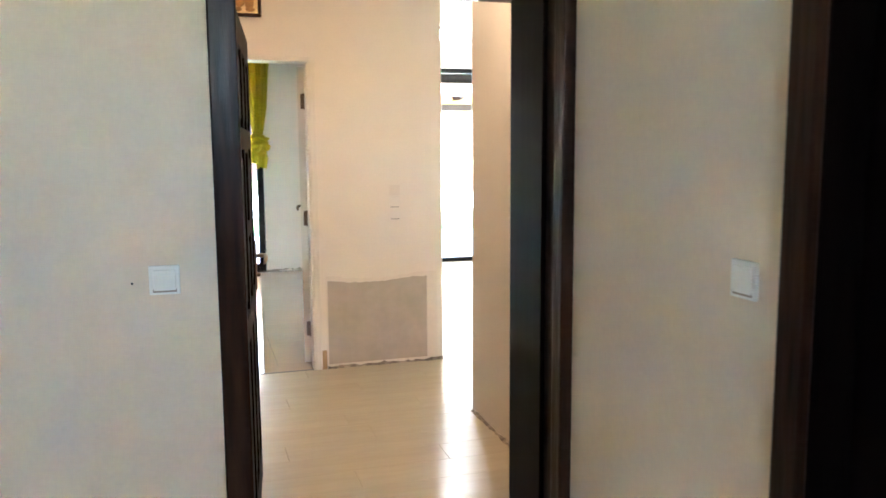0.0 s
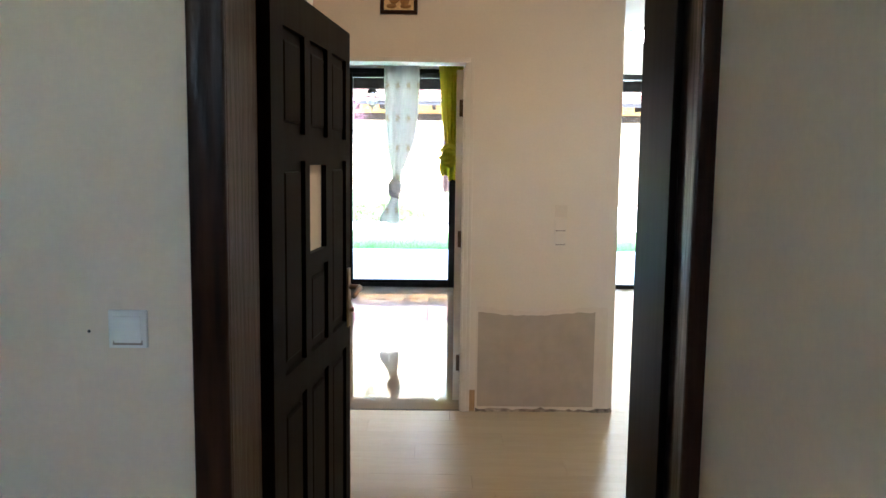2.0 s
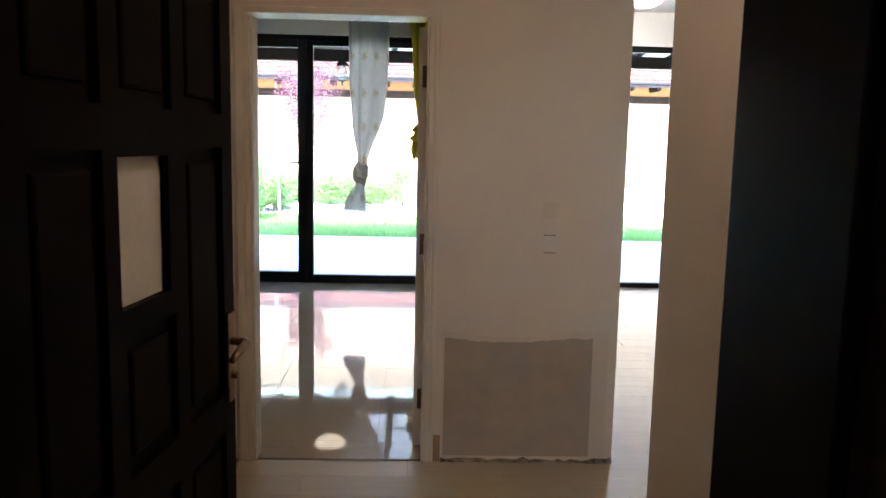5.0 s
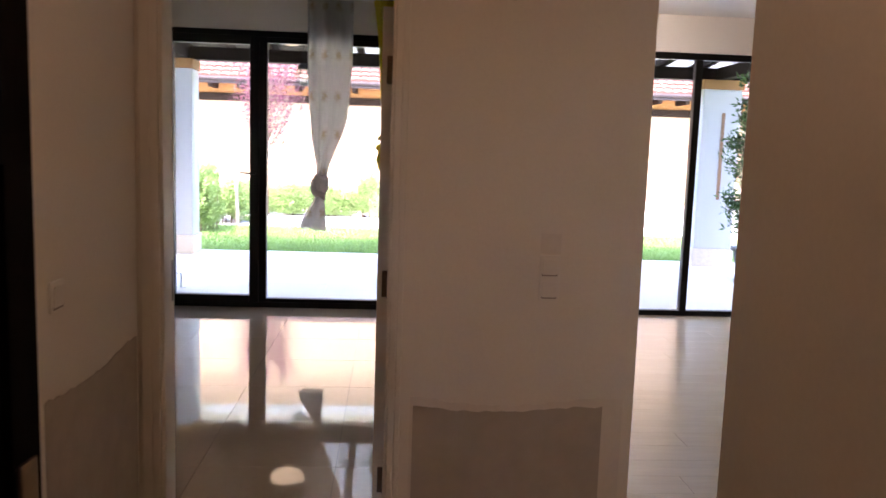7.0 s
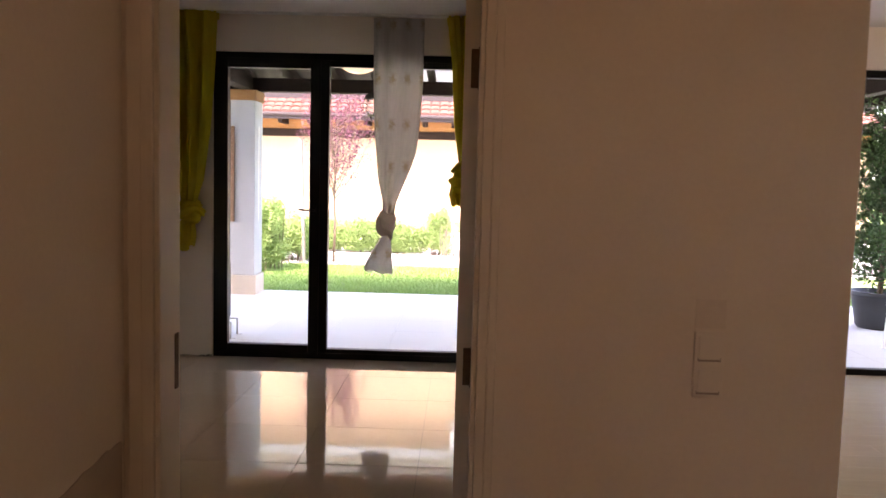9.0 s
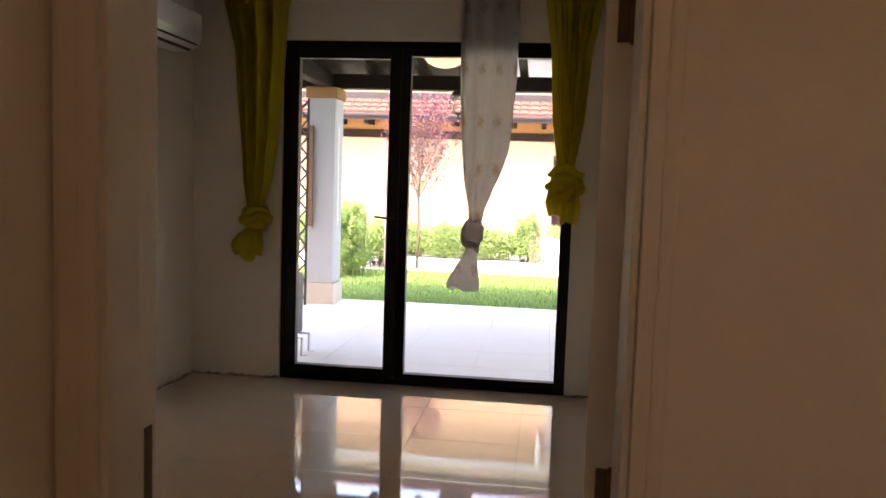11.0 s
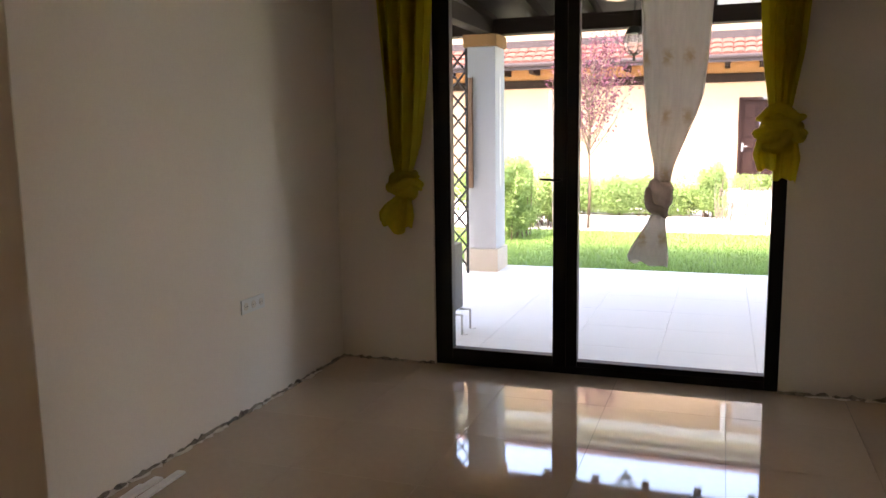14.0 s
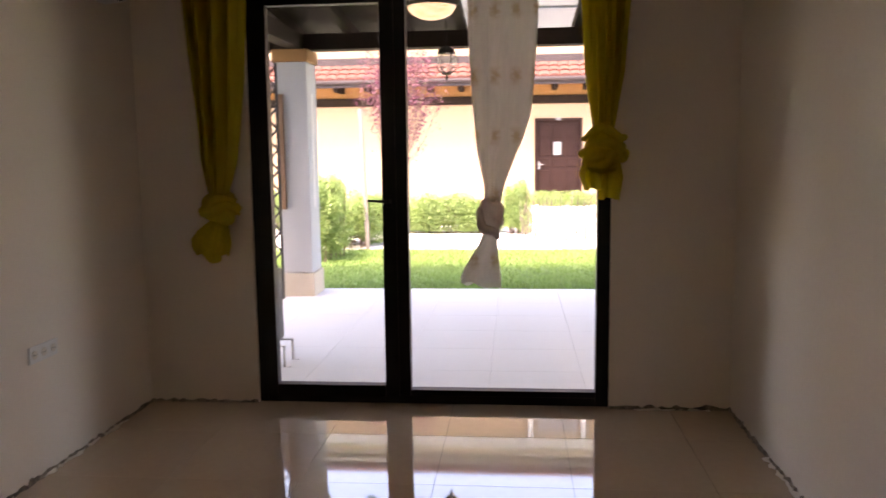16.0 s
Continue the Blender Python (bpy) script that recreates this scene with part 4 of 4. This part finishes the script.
# outdoor air conditioner unit on feet
unit = thing("outdoor_unit", (-1.4, 9.0, -0.045), "dark outdoor air conditioning unit on steel feet", "outdoor unit")
part("casing", box(-1.95, -1.145, 8.85, 9.15, 0.14, 0.68, bevel=0.012), "dark_plastic", unit)
for y in (8.88, 9.10):
    bm = tube([(-1.16, y, 0.13), (-1.07, y, 0.13), (-1.07, y, -0.03), (-1.02, y, -0.03)], 0.011, sides=8)
    part("foot", bm, "metal", unit, "bent steel foot")
    part("foot", tube([(-1.9, y, 0.15), (-1.9, y, -0.03)], 0.011, sides=8), "metal", unit)

# hanging lantern
lan = thing("lantern", (-0.125, 12.0, 2.31), "black iron hanging lantern with glass sides", "lantern")
lx, ly = -0.09, 11.9
for k in range(7):
    ring = [(0.011 * math.cos(a), 0.026 * math.sin(a)) for a in (2 * math.pi * j / 10 for j in range(11))]
    z = 2.692 + k * 0.04
    part("chain_link", tube([(lx + (u if k % 2 else 0), ly + (0 if k % 2 else u), z + w) for u, w in ring], 0.004, sides=5, closed_ends=False), "iron", lan)
part("roof_cap", lathe([(0.01, 2.672), (0.045, 2.662), (0.078, 2.64), (0.096, 2.605), (0.098, 2.592), (0.08, 2.588)][::-1], (lx, ly, 0), sides=8), "iron", lan)
for k in range(6):
    a = math.pi * k / 3
    c, s = math.cos(a), math.sin(a)
    part("cage_bar", tube([(lx + 0.085 * c, ly + 0.085 * s, 2.59), (lx + 0.118 * c, ly + 0.118 * s, 2.52), (lx + 0.10 * c, ly + 0.10 * s, 2.43), (lx + 0.055 * c, ly + 0.055 * s, 2.385)], 0.006, sides=6), "iron", lan)
part("glass_shade", lathe([(0.05, 2.39), (0.092, 2.43), (0.108, 2.52), (0.08, 2.585)], (lx, ly, 0), sides=12), "milk_glass", lan, "clear ribbed glass", smooth=True)
part("finial", lathe([(0.003, 2.30), (0.016, 2.33), (0.012, 2.36), (0.06, 2.375), (0.06, 2.388)], (lx, ly, 0), sides=10), "iron", lan)

# lit porch lamp
px_, py_ = -0.13, 10.8
pl = thing("porch_lamp", (px_, py_, 2.97), "lit amber marbled glass bowl lamp on the porch", "ceiling lamp")
part("bowl", lathe([(0.225, 2.89), (0.22, 2.868), (0.185, 2.825), (0.12, 2.79), (0.05, 2.773), (0.002, 2.77)][::-1], (px_, py_, 0), sides=32), "amber_glass", pl, "glowing marbled amber glass bowl", smooth=True)
part("ceiling_plate", lathe([(0.23, 2.891), (0.235, 2.9), (0.06, 2.95), (0.06, 3.0)], (px_, py_, 0)), "iron", pl)
part("hook_bar", tube([(px_ - 0.02, py_ + 0.1, 2.94), (px_ + 0.2, py_ + 0.5, 2.95), (lx, ly - 0.05, 2.955), (lx, ly, 2.94)], 0.012, sides=6), "iron", pl)

# neighbouring house, two storeys with a strip of tiled roof between them
NY = 26.75
house = thing("neighbour_house", (0, NY, -0.1), "two storey peach rendered house with red tiled eaves", "house")
bm = box(-16, 1.19, NY, NY + 0.3, -0.15, 7.16)
box(1.19, 2.56, NY, NY + 0.3, 2.46, 7.16, bm)
box(2.56, 14, NY, NY + 0.3, -0.15, 7.16, bm)
box(1.19, 2.56, NY, NY + 0.3, -0.15, 0.06, bm)
part("wall", bm, "render", house)
part("wall_beam", box(-16, 14, NY - 0.09, NY, 2.88, 3.12, bevel=0.012), "timber", house, "dark timber beam under the eaves")
part("upper_wall", box(-16, 14, NY - 0.02, NY, 3.122, 3.44), "orange", house, "ochre band between the rafters")
part("soffit", box(-16, 14, NY - 0.98, NY - 0.021, 3.44, 3.47), "orange", house, "ochre boarded soffit")
for i in range(33):
    x = -13.3 + i * 0.885
    part("rafter_end", box(x - 0.07, x + 0.07, NY - 0.95, NY - 0.022, 3.25, 3.438, bevel=0.01), "timber", house)
part("fascia", box(-16, 14, NY - 1.03, NY - 0.985, 3.35, 3.54, bevel=0.008), "slate", house, "dark grey fascia board")
part("gutter", tube([(-16, NY - 1.09, 3.5), (14, NY - 1.09, 3.5)], 0.06, sides=10), "slate", house)
slope = math.atan(0.49)
roof_m = Matrix.Translation((0, NY - 1.06, 3.56)) @ Matrix.Rotation(slope, 4, "X")
roof = part("roof", rotated(box(-16, 14, 0, 1.02, -0.05, 0.0), roof_m), "roof", house)
part("flashing", box(-16, 14, NY - 0.13, NY - 0.002, 3.98, 4.27, bevel=0.01), "slate", house, "grey flashing above the tiles")
shutter = part("window", box(1.3, 2.5, NY - 0.06, NY - 0.002, 5.15, 6.95, bevel=0.008), "grey_shutter", house, "grey louvred window shutters")
for k in range(19):
    part("slat", box(1.36, 1.87, NY - 0.085, NY - 0.058, 5.22 + k * 0.09, 5.22 + k * 0.09 + 0.055), "grey_shutter", shutter)
    part("slat", box(1.93, 2.44, NY - 0.085, NY - 0.058, 5.22 + k * 0.09, 5.22 + k * 0.09 + 0.055), "grey_shutter", shutter)
for x in (1.08, 2.66):
    bm = box(x - 0.08, x + 0.08, NY - 0.2, NY - 0.002, 6.45, 7.158, bevel=0.012)
    lathe([(0.004, 6.2), (0.06, 6.22), (0.09, 6.29), (0.06, 6.37), (0.03, 6.39), (0.06, 6.452)], (x, NY - 0.11, 0), bm, sides=14)
    part("bracket", bm, "column", house, "white bracket with a ball under the cornice")
for y, z0, z1, mm in ((0.08, 7.16, 7.5, "column"), (0.2, 7.501, 7.56, "stone"), (0.36, 7.561, 7.64, "column"), (0.5, 7.641, 7.69, "slate"), (0.68, 7.691, 7.77, "column"), (0.8, 7.771, 7.8, "slate")):
    part("cornice", box(-16, 14, NY - y, NY + 0.2, z0, z1, bevel=0.01), mm, house)
upper_m = Matrix.Translation((0, NY - 0.9, 7.82)) @ Matrix.Rotation(0.3, 4, "X")
upper_roof = part("upper_roof", rotated(box(-16, 14, 0, 6.0, -0.02, 0.06), upper_m), "roof", house)
nd = part("door", box(1.265, 2.485, NY + 0.06, NY + 0.12, 0.06, 2.38, bevel=0.006), "far_door", house, "dark brown panelled front door")
for px in (1.34, 1.73, 2.12):
    for z0, z1 in ((0.2, 0.95), (1.06, 1.3), (1.38, 1.83), (1.92, 2.25)):
        part("door_panel", box(px, px + 0.29, NY + 0.038, NY + 0.062, z0, z1, bevel=0.009), "far_door", nd)
part("notice", box(1.73, 1.96, NY + 0.028, NY + 0.034, 1.40, 1.78), "paper_grey", nd, "pale paper notice")
part("handle", tube([(1.32, NY + 0.03, 1.12), (1.32, NY - 0.02, 1.12), (1.46, NY - 0.02, 1.12)], 0.016), "paper_grey", nd)
part("handle_plate", box(1.29, 1.35, NY + 0.03, NY + 0.06, 0.98, 1.22), "paper_grey", nd)
fr = part("door_frame", box(1.19, 1.265, NY - 0.04, NY + 0.14, 0.06, 2.46, bevel=0.008), "far_door", house)
part("frame_post", box(2.485, 2.56, NY - 0.04, NY + 0.14, 0.06, 2.46, bevel=0.008), "far_door", fr)
part("frame_head", box(1.265, 2.485, NY - 0.04, NY + 0.14, 2.38, 2.46, bevel=0.008), "far_door", fr)
part("number_plate", box(1.8, 1.95, NY - 0.06, NY - 0.04, 2.39, 2.47), "paper_grey", house, "small pale number plate")


# hedges and shrubs
def shrub(name, at, size, count, leaf, mat, seed, label, category="hedge", stems=14, clumps=9, up=0.4):
    rnd, rs = random.Random(seed), np.random.RandomState(seed)
    ob = thing(name, at, label, category)
    bm = bmesh.new()
    for _ in range(stems):
        x, y = at[0] + rnd.uniform(-1, 1) * size[0] * 0.8, at[1] + rnd.uniform(-1, 1) * size[1] * 0.6
        tube([(x, y, at[2]), (x + rnd.uniform(-0.06, 0.06), y, at[2] + size[2] * 0.5), (x + rnd.uniform(-0.12, 0.12), y + rnd.uniform(-0.08, 0.08), at[2] + size[2] * rnd.uniform(0.75, 1.0))], [0.011, 0.008, 0.003], bm, sides=5)
    part("stems", bm, "bark", ob)
    pts, count, leaf = [], int(count * 1.6), leaf * 0.74
    cl = [(rnd.uniform(-1, 1) * size[0] * 0.86, rnd.uniform(-1, 1) * size[1] * 0.6, size[2] * rnd.uniform(0.16, 0.84), min(size[2] * 0.5, rnd.uniform(0.15, 0.24))) for _ in range(clumps)]
    for i in range(count):
        cx, cy, cz, r = cl[i % clumps]
        p = rs.normal(size=3)
        p *= r * rs.uniform(0.6, 1.05) / np.linalg.norm(p)
        pts.append((at[0] + cx + p[0] * min(1.6, size[0] * 2), at[1] + cy + p[1], max(at[2] + 0.05, at[2] + cz + p[2])))
    leafy("foliage", leaves(pts, up, leaf, seed), mat, ob)
    return ob


shrub("hedge_plant", (-2.3, 18.75, -0.04), (1.05, 0.3, 0.72), 14000, 0.07, "leaf", 31, "fresh green clipped hedge along the path", clumps=60, stems=26)
shrub("hedge_plant", (-0.45, 18.75, -0.04), (0.95, 0.3, 0.70), 13000, 0.07, "leaf", 32, "fresh green clipped hedge along the path", clumps=56, stems=24)
shrub("shrub", (0.68, 18.6, -0.04), (0.22, 0.24, 1.0), 6500, 0.06, "leaf", 33, "upright fresh green shrub at the hedge end", "shrub", clumps=22)
shrub("hedge_plant", (1.95, 25.9, -0.04), (0.95, 0.25, 0.34), 4200, 0.075, "leaf", 34, "low clipped hedge in front of the brown door", clumps=34, stems=16)
shrub("hedge_plant", (4.6, 25.9, -0.04), (1.2, 0.25, 0.34), 4200, 0.08, "leaf", 35, "low clipped hedge along the house wall", clumps=34)
shrub("shrub", (-2.25, 15.0, -0.05), (0.34, 0.9, 1.3), 15000, 0.052, "leaf", 36, "dense green shrub beside the porch column", "shrub", clumps=60, stems=26)
shrub("shrub", (-2.2, 16.6, -0.05), (0.5, 0.7, 0.85), 10000, 0.06, "leaf", 38, "loose green shrub beside the lawn", "shrub", clumps=34, stems=30)
shrub("hedge_plant", (-4.8, 18.75, -0.04), (1.4, 0.35, 0.8), 8000, 0.075, "leaf", 37, "fresh green clipped hedge along the path", clumps=40)
bm = bmesh.new()
rnd = random.Random(77)
dry = thing("dry_shrubs", (1.5, 17.3, -0.04), "row of thin bare pale shrub stems", "shrub", kind="stuff")
for _ in range(130):
    x, y = rnd.uniform(0.75, 3.4), rnd.uniform(17.2, 19.2)
    h = rnd.uniform(0.35, 0.85)
    tube([(x, y, -0.04), (x + rnd.uniform(-0.06, 0.06), y, h * 0.5), (x + rnd.uniform(-0.14, 0.14), y + rnd.uniform(-0.1, 0.1), h)], [0.011, 0.008, 0.004], bm, sides=4)
part("twigs", bm, "pale_twig", dry)

# purple plum tree and its stake
tree = thing("plum_tree", (-1.27, 16.4, -0.05), "young plum tree with purple leaves", "tree")
rnd, rs = random.Random(5), np.random.RandomState(5)
tx, ty = -1.27, 16.4
bm = tube([(tx, ty, -0.05), (tx + 0.02, ty, 0.7), (tx - 0.01, ty + 0.02, 1.35), (tx + 0.03, ty, 1.9), (tx + 0.05, ty, 2.5), (tx + 0.04, ty, 3.1)], [0.034, 0.03, 0.026, 0.02, 0.013, 0.005], sides=10)
part("trunk", bm, "bark", tree, smooth=True)
bm, pts = bmesh.new(), []
for i in range(40):
    z0 = 1.15 + 1.35 * (i / 39)
    a = i * 2.4 + rnd.uniform(-0.4, 0.4)
    ln = rnd.uniform(0.55, 0.85) * (1.0 - 0.35 * i / 39)
    rise = rnd.uniform(1.2, 1.9)
    p0 = Vector((tx, ty, z0))
    p1 = p0 + Vector((math.cos(a) * ln * 0.5, math.sin(a) * ln * 0.5, ln * rise * 0.4))
    p2 = p0 + Vector((math.cos(a) * ln * 0.95, math.sin(a) * ln * 0.95, min(ln * rise, 3.15 - z0)))
    tube([p0, p1, p2], [0.012, 0.008, 0.003], bm, sides=5)
    for _ in range(105):
        t = 0.18 + 0.82 * rnd.random() ** 0.6
        q = p0.lerp(p1, t * 2) if t < 0.5 else p1.lerp(p2, t * 2 - 1)
        g = 0.03 + 0.06 * t
        pts.append((q.x + rs.normal(0, g), q.y + rs.normal(0, g), q.z + rs.normal(0, g)))
part("limbs", bm, "bark", tree)
leafy("crown", leaves(pts, 0.1, 0.047, 9), "plum_leaf", tree, "purple red leaves")
stake = tagged(part("tree_stake", tube([(-1.78, 16.1, -0.05), (-1.86, 16.1, 2.25)], [0.036, 0.034], sides=8), "pale_wood"), "pale wooden stake beside the young tree", "stake")

# potted shrub outside the lounge
pot = thing("potted_conifer", (6.0, 10.6, -0.045), "tall evergreen in a black plastic pot", "potted plant")
part("pot", lathe([(0.21, -0.045), (0.24, 0.0), (0.30, 0.34), (0.335, 0.35), (0.34, 0.40), (0.30, 0.40), (0.29, 0.35), (0.01, 0.345)], (6.0, 10.6, 0), sides=28), "dark_plastic", pot, "black plastic pot", smooth=True)
part("stem", tube([(6.0, 10.6, 0.34), (6.02, 10.6, 1.2), (6.0, 10.62, 2.5)], [0.035, 0.025, 0.008]), "bark", pot)
rs, rnd = np.random.RandomState(3), random.Random(31)
bm, pts = bmesh.new(), []
for i in range(70):
    z0 = 0.4 + 1.85 * (i / 69)
    a, ln = i * 2.4 + rnd.uniform(-0.5, 0.5), rnd.uniform(0.45, 0.85) * (1.1 - 0.45 * i / 69)
    p0 = Vector((6.01, 10.6, z0))
    p1 = p0 + Vector((math.cos(a) * ln * 0.7, math.sin(a) * ln * 0.7, ln * rnd.uniform(0.3, 0.8)))
    tube([p0, p1], [0.008, 0.003], bm, sides=5)
    for _ in range(130):
        t = rnd.random() ** 0.6
        q = p0.lerp(p1, t)
        pts.append((q.x + rs.normal(0, 0.045), q.y + rs.normal(0, 0.045), q.z + rs.normal(0, 0.05)))
part("branches", bm, "bark", pot)
leafy("foliage", leaves(pts, 0.5, 0.085, 4, shape=3.2), "leaf_dark", pot, "feathery dark green foliage")

# garden chair beyond the lounge door
ch = thing("garden_chair", (5.50, 9.1, -0.045), "white plastic garden chair on the patio", "chair")
for dx, dy in ((0, 0), (0.45, 0), (0, 0.45), (0.45, 0.45)):
    part("leg", tube([(5.42 + dx, 8.9 + dy, -0.045), (5.45 + dx * 0.93, 8.92 + dy * 0.93, 0.40)], [0.022, 0.026], sides=8), "plastic", ch)
part("seat", box(5.42, 5.90, 8.88, 9.38, 0.40, 0.43, bevel=0.01), "plastic", ch)
part("backrest", box(5.86, 5.90, 8.90, 9.36, 0.43, 0.86, bevel=0.012), "plastic", ch)
for y in (8.89, 9.35):
    part("armrest", box(5.43, 5.88, y - 0.02, y + 0.02, 0.62, 0.645, bevel=0.008), "plastic", ch)
    part("arm_post", tube([(5.46, y, 0.42), (5.45, y, 0.63)], 0.018, sides=8), "plastic", ch)

# grass blades of the lawn
rs = np.random.RandomState(11)
n = 95000
gx, gy = rs.uniform(-6.5, 7.5, n), 12.32 + 3.78 * rs.rand(n) ** 1.25
h, lean_a = rs.uniform(0.02, 0.07, n), rs.uniform(0, 6.283, n)
lean_d = h * rs.uniform(0.1, 0.7, n)
w = 0.003 + 0.003 * rs.rand(n)
ca, sa = np.cos(lean_a), np.sin(lean_a)
z0 = np.full(n, -0.052)
v = np.stack([np.stack([gx - sa * w, gy + ca * w, z0], 1), np.stack([gx + sa * w, gy - ca * w, z0], 1), np.stack([gx + ca * lean_d, gy + sa * lean_d, z0 + h], 1)], 1).reshape(-1, 3)
me = bpy.data.meshes.new("grass")
me.from_pydata(v.tolist(), [], np.arange(3 * n).reshape(-1, 3).tolist())
me.materials.append(M["grass"])
tagged(new("grass", me), "bright green lawn grass blades", "grass", kind="stuff")

# ---- floor and patio pieces ----
def pieces(name, parent, x_cuts, y_cuts, top, mat, gap, thick=0.006, bevel=0.0012):
    """Tiles between the given cuts, each an object on a mesh shared by its size."""
    made = {}
    for j, (ya, yb) in enumerate(zip(y_cuts, y_cuts[1:])):
        for xa, xb in x_cuts(j):
            key = (round(xb - xa, 3), round(yb - ya, 3))
            if key not in made:
                bm = box(-key[0] / 2 + gap, key[0] / 2 - gap, -key[1] / 2 + gap, key[1] / 2 - gap, -thick, 0)
                edges = [e for e in bm.edges if all(v.co.z > -1e-5 for v in e.verts)]
                bmesh.ops.bevel(bm, geom=edges, offset=bevel, segments=1, affect="EDGES")
                me = bpy.data.meshes.new(name)
                bm.to_mesh(me)
                bm.free()
                me.materials.append(M[mat])
                made[key] = me
            ob = new(name, made[key])
            ob.location = ((xa + xb) / 2, (ya + yb) / 2, top)
            ob.parent = parent


def cuts(lo, hi, start, step):
    c = [lo] + [start + k * step for k in range(-80, 80) if lo + 0.02 < start + k * step < hi - 0.02] + [hi]
    return c


def spans(c):
    return list(zip(c, c[1:]))


# polished tiles of the bedroom, up to the middle of its doorway
bed_x = spans(cuts(-1.66, 1.92, 0.265, 0.65))
pieces("floor_tile", sub, lambda j: bed_x, cuts(3.44, 7.98, 6.78, 0.65), 0.0, "tile", 0.0009, bevel=0.0003)
pieces("floor_tile", sub, lambda j: [(0.352, 1.152)], [3.30, 3.44], 0.0, "tile", 0.0009, bevel=0.0003)
part("threshold_strip", box(0.352, 1.152, 3.285, 3.30, -0.006, 0.002), "grout", sub)


# wood-look planks of the hall, lobby and lounge
def plank_row(lo, hi):
    return lambda j: spans(cuts(lo, hi, 2.39 + (j * 0.47) % 1.22, 1.22))


pieces("floor_plank", sub, plank_row(H_L, H_R), cuts(0.45, 2.14, 0.1, 0.2), 0.0, "plank", 0.0006, bevel=0.0005)
pieces("floor_plank", sub, plank_row(H_L, 6.2), cuts(2.14, DOORWALL, 0.1, 0.2), 0.0, "plank", 0.0006, bevel=0.0005)
pieces("floor_plank", sub, plank_row(2.06, 6.2), cuts(DOORWALL, 7.98, 0.1, 0.2), 0.0, "plank", 0.0006, bevel=0.0005)
pieces("floor_plank", sub, plank_row(-1.6, 1.535), cuts(-4.0, 0.45, 0.1, 0.2), 0.0, "plank", 0.0006, bevel=0.0005)
# patio slabs
pieces("patio_slab", patio, lambda j: spans(cuts(-3.2, 7.0, 0.465, 0.65)), cuts(8.26, 12.3, 8.85, 0.65), -0.03, "slab", 0.0008, thick=0.015)
# clay roof tiles
bm = bmesh.new()
for k in range(7):
    a0, a1 = math.pi * k / 7, math.pi * (k + 1) / 7
    q = [bm.verts.new((0.105 * -math.cos(a), y, (0.045 if y == 0 else 0.03) * math.sin(a) + (0.022 if y == 0 else 0.0))) for a, y in ((a0, 0), (a1, 0), (a1, 0.38), (a0, 0.38))]
    bm.faces.new(q)
bmesh.ops.remove_doubles(bm, verts=bm.verts, dist=0.0005)
edge = [e for e in bm.edges if all(abs(v.co.y) < 1e-6 for v in e.verts)]
ext = bmesh.ops.extrude_edge_only(bm, edges=edge)
for v in [g for g in ext["geom"] if isinstance(g, bmesh.types.BMVert)]:
    v.co.z = -0.002
bmesh.ops.recalc_face_normals(bm, faces=bm.faces)
tile_me = bpy.data.meshes.new("roof_tile")
bm.to_mesh(tile_me)
bm.free()
tile_me.materials.append(M["roof"])
rest = bmesh.new()
for c, r in [(c, r) for c in range(-54, 48) for r in range(3)]:
    m = roof_m @ Matrix.Translation((c * 0.285, -0.04 + r * 0.36, 0.0)) @ Matrix.Diagonal((1.33, 1.05, 1.45, 1))
    if -32 <= c < 22:
        ob = new("roof_tile", tile_me)
        ob.parent = roof
        ob.matrix_local = Matrix.Translation(-origin[roof.name]) @ m
    else:
        k0 = len(rest.verts)
        rest.from_mesh(tile_me)
        rest.verts.ensure_lookup_table()
        bmesh.ops.transform(rest, matrix=m, verts=rest.verts[k0:])
more = part("more_roof_tiles", rest, "roof", roof)
more["kind"] = "stuff"
rest = bmesh.new()
for c in range(-50, 44):
    k0 = len(rest.verts)
    rest.from_mesh(tile_me)
    rest.verts.ensure_lookup_table()
    bmesh.ops.transform(rest, matrix=upper_m @ Matrix.Translation((c * 0.285, -0.08, 0.06)) @ Matrix.Diagonal((1.33, 1.1, 1.6, 1)), verts=rest.verts[k0:])
more = part("eave_tiles", rest, "roof", upper_roof)
more["kind"] = "stuff"
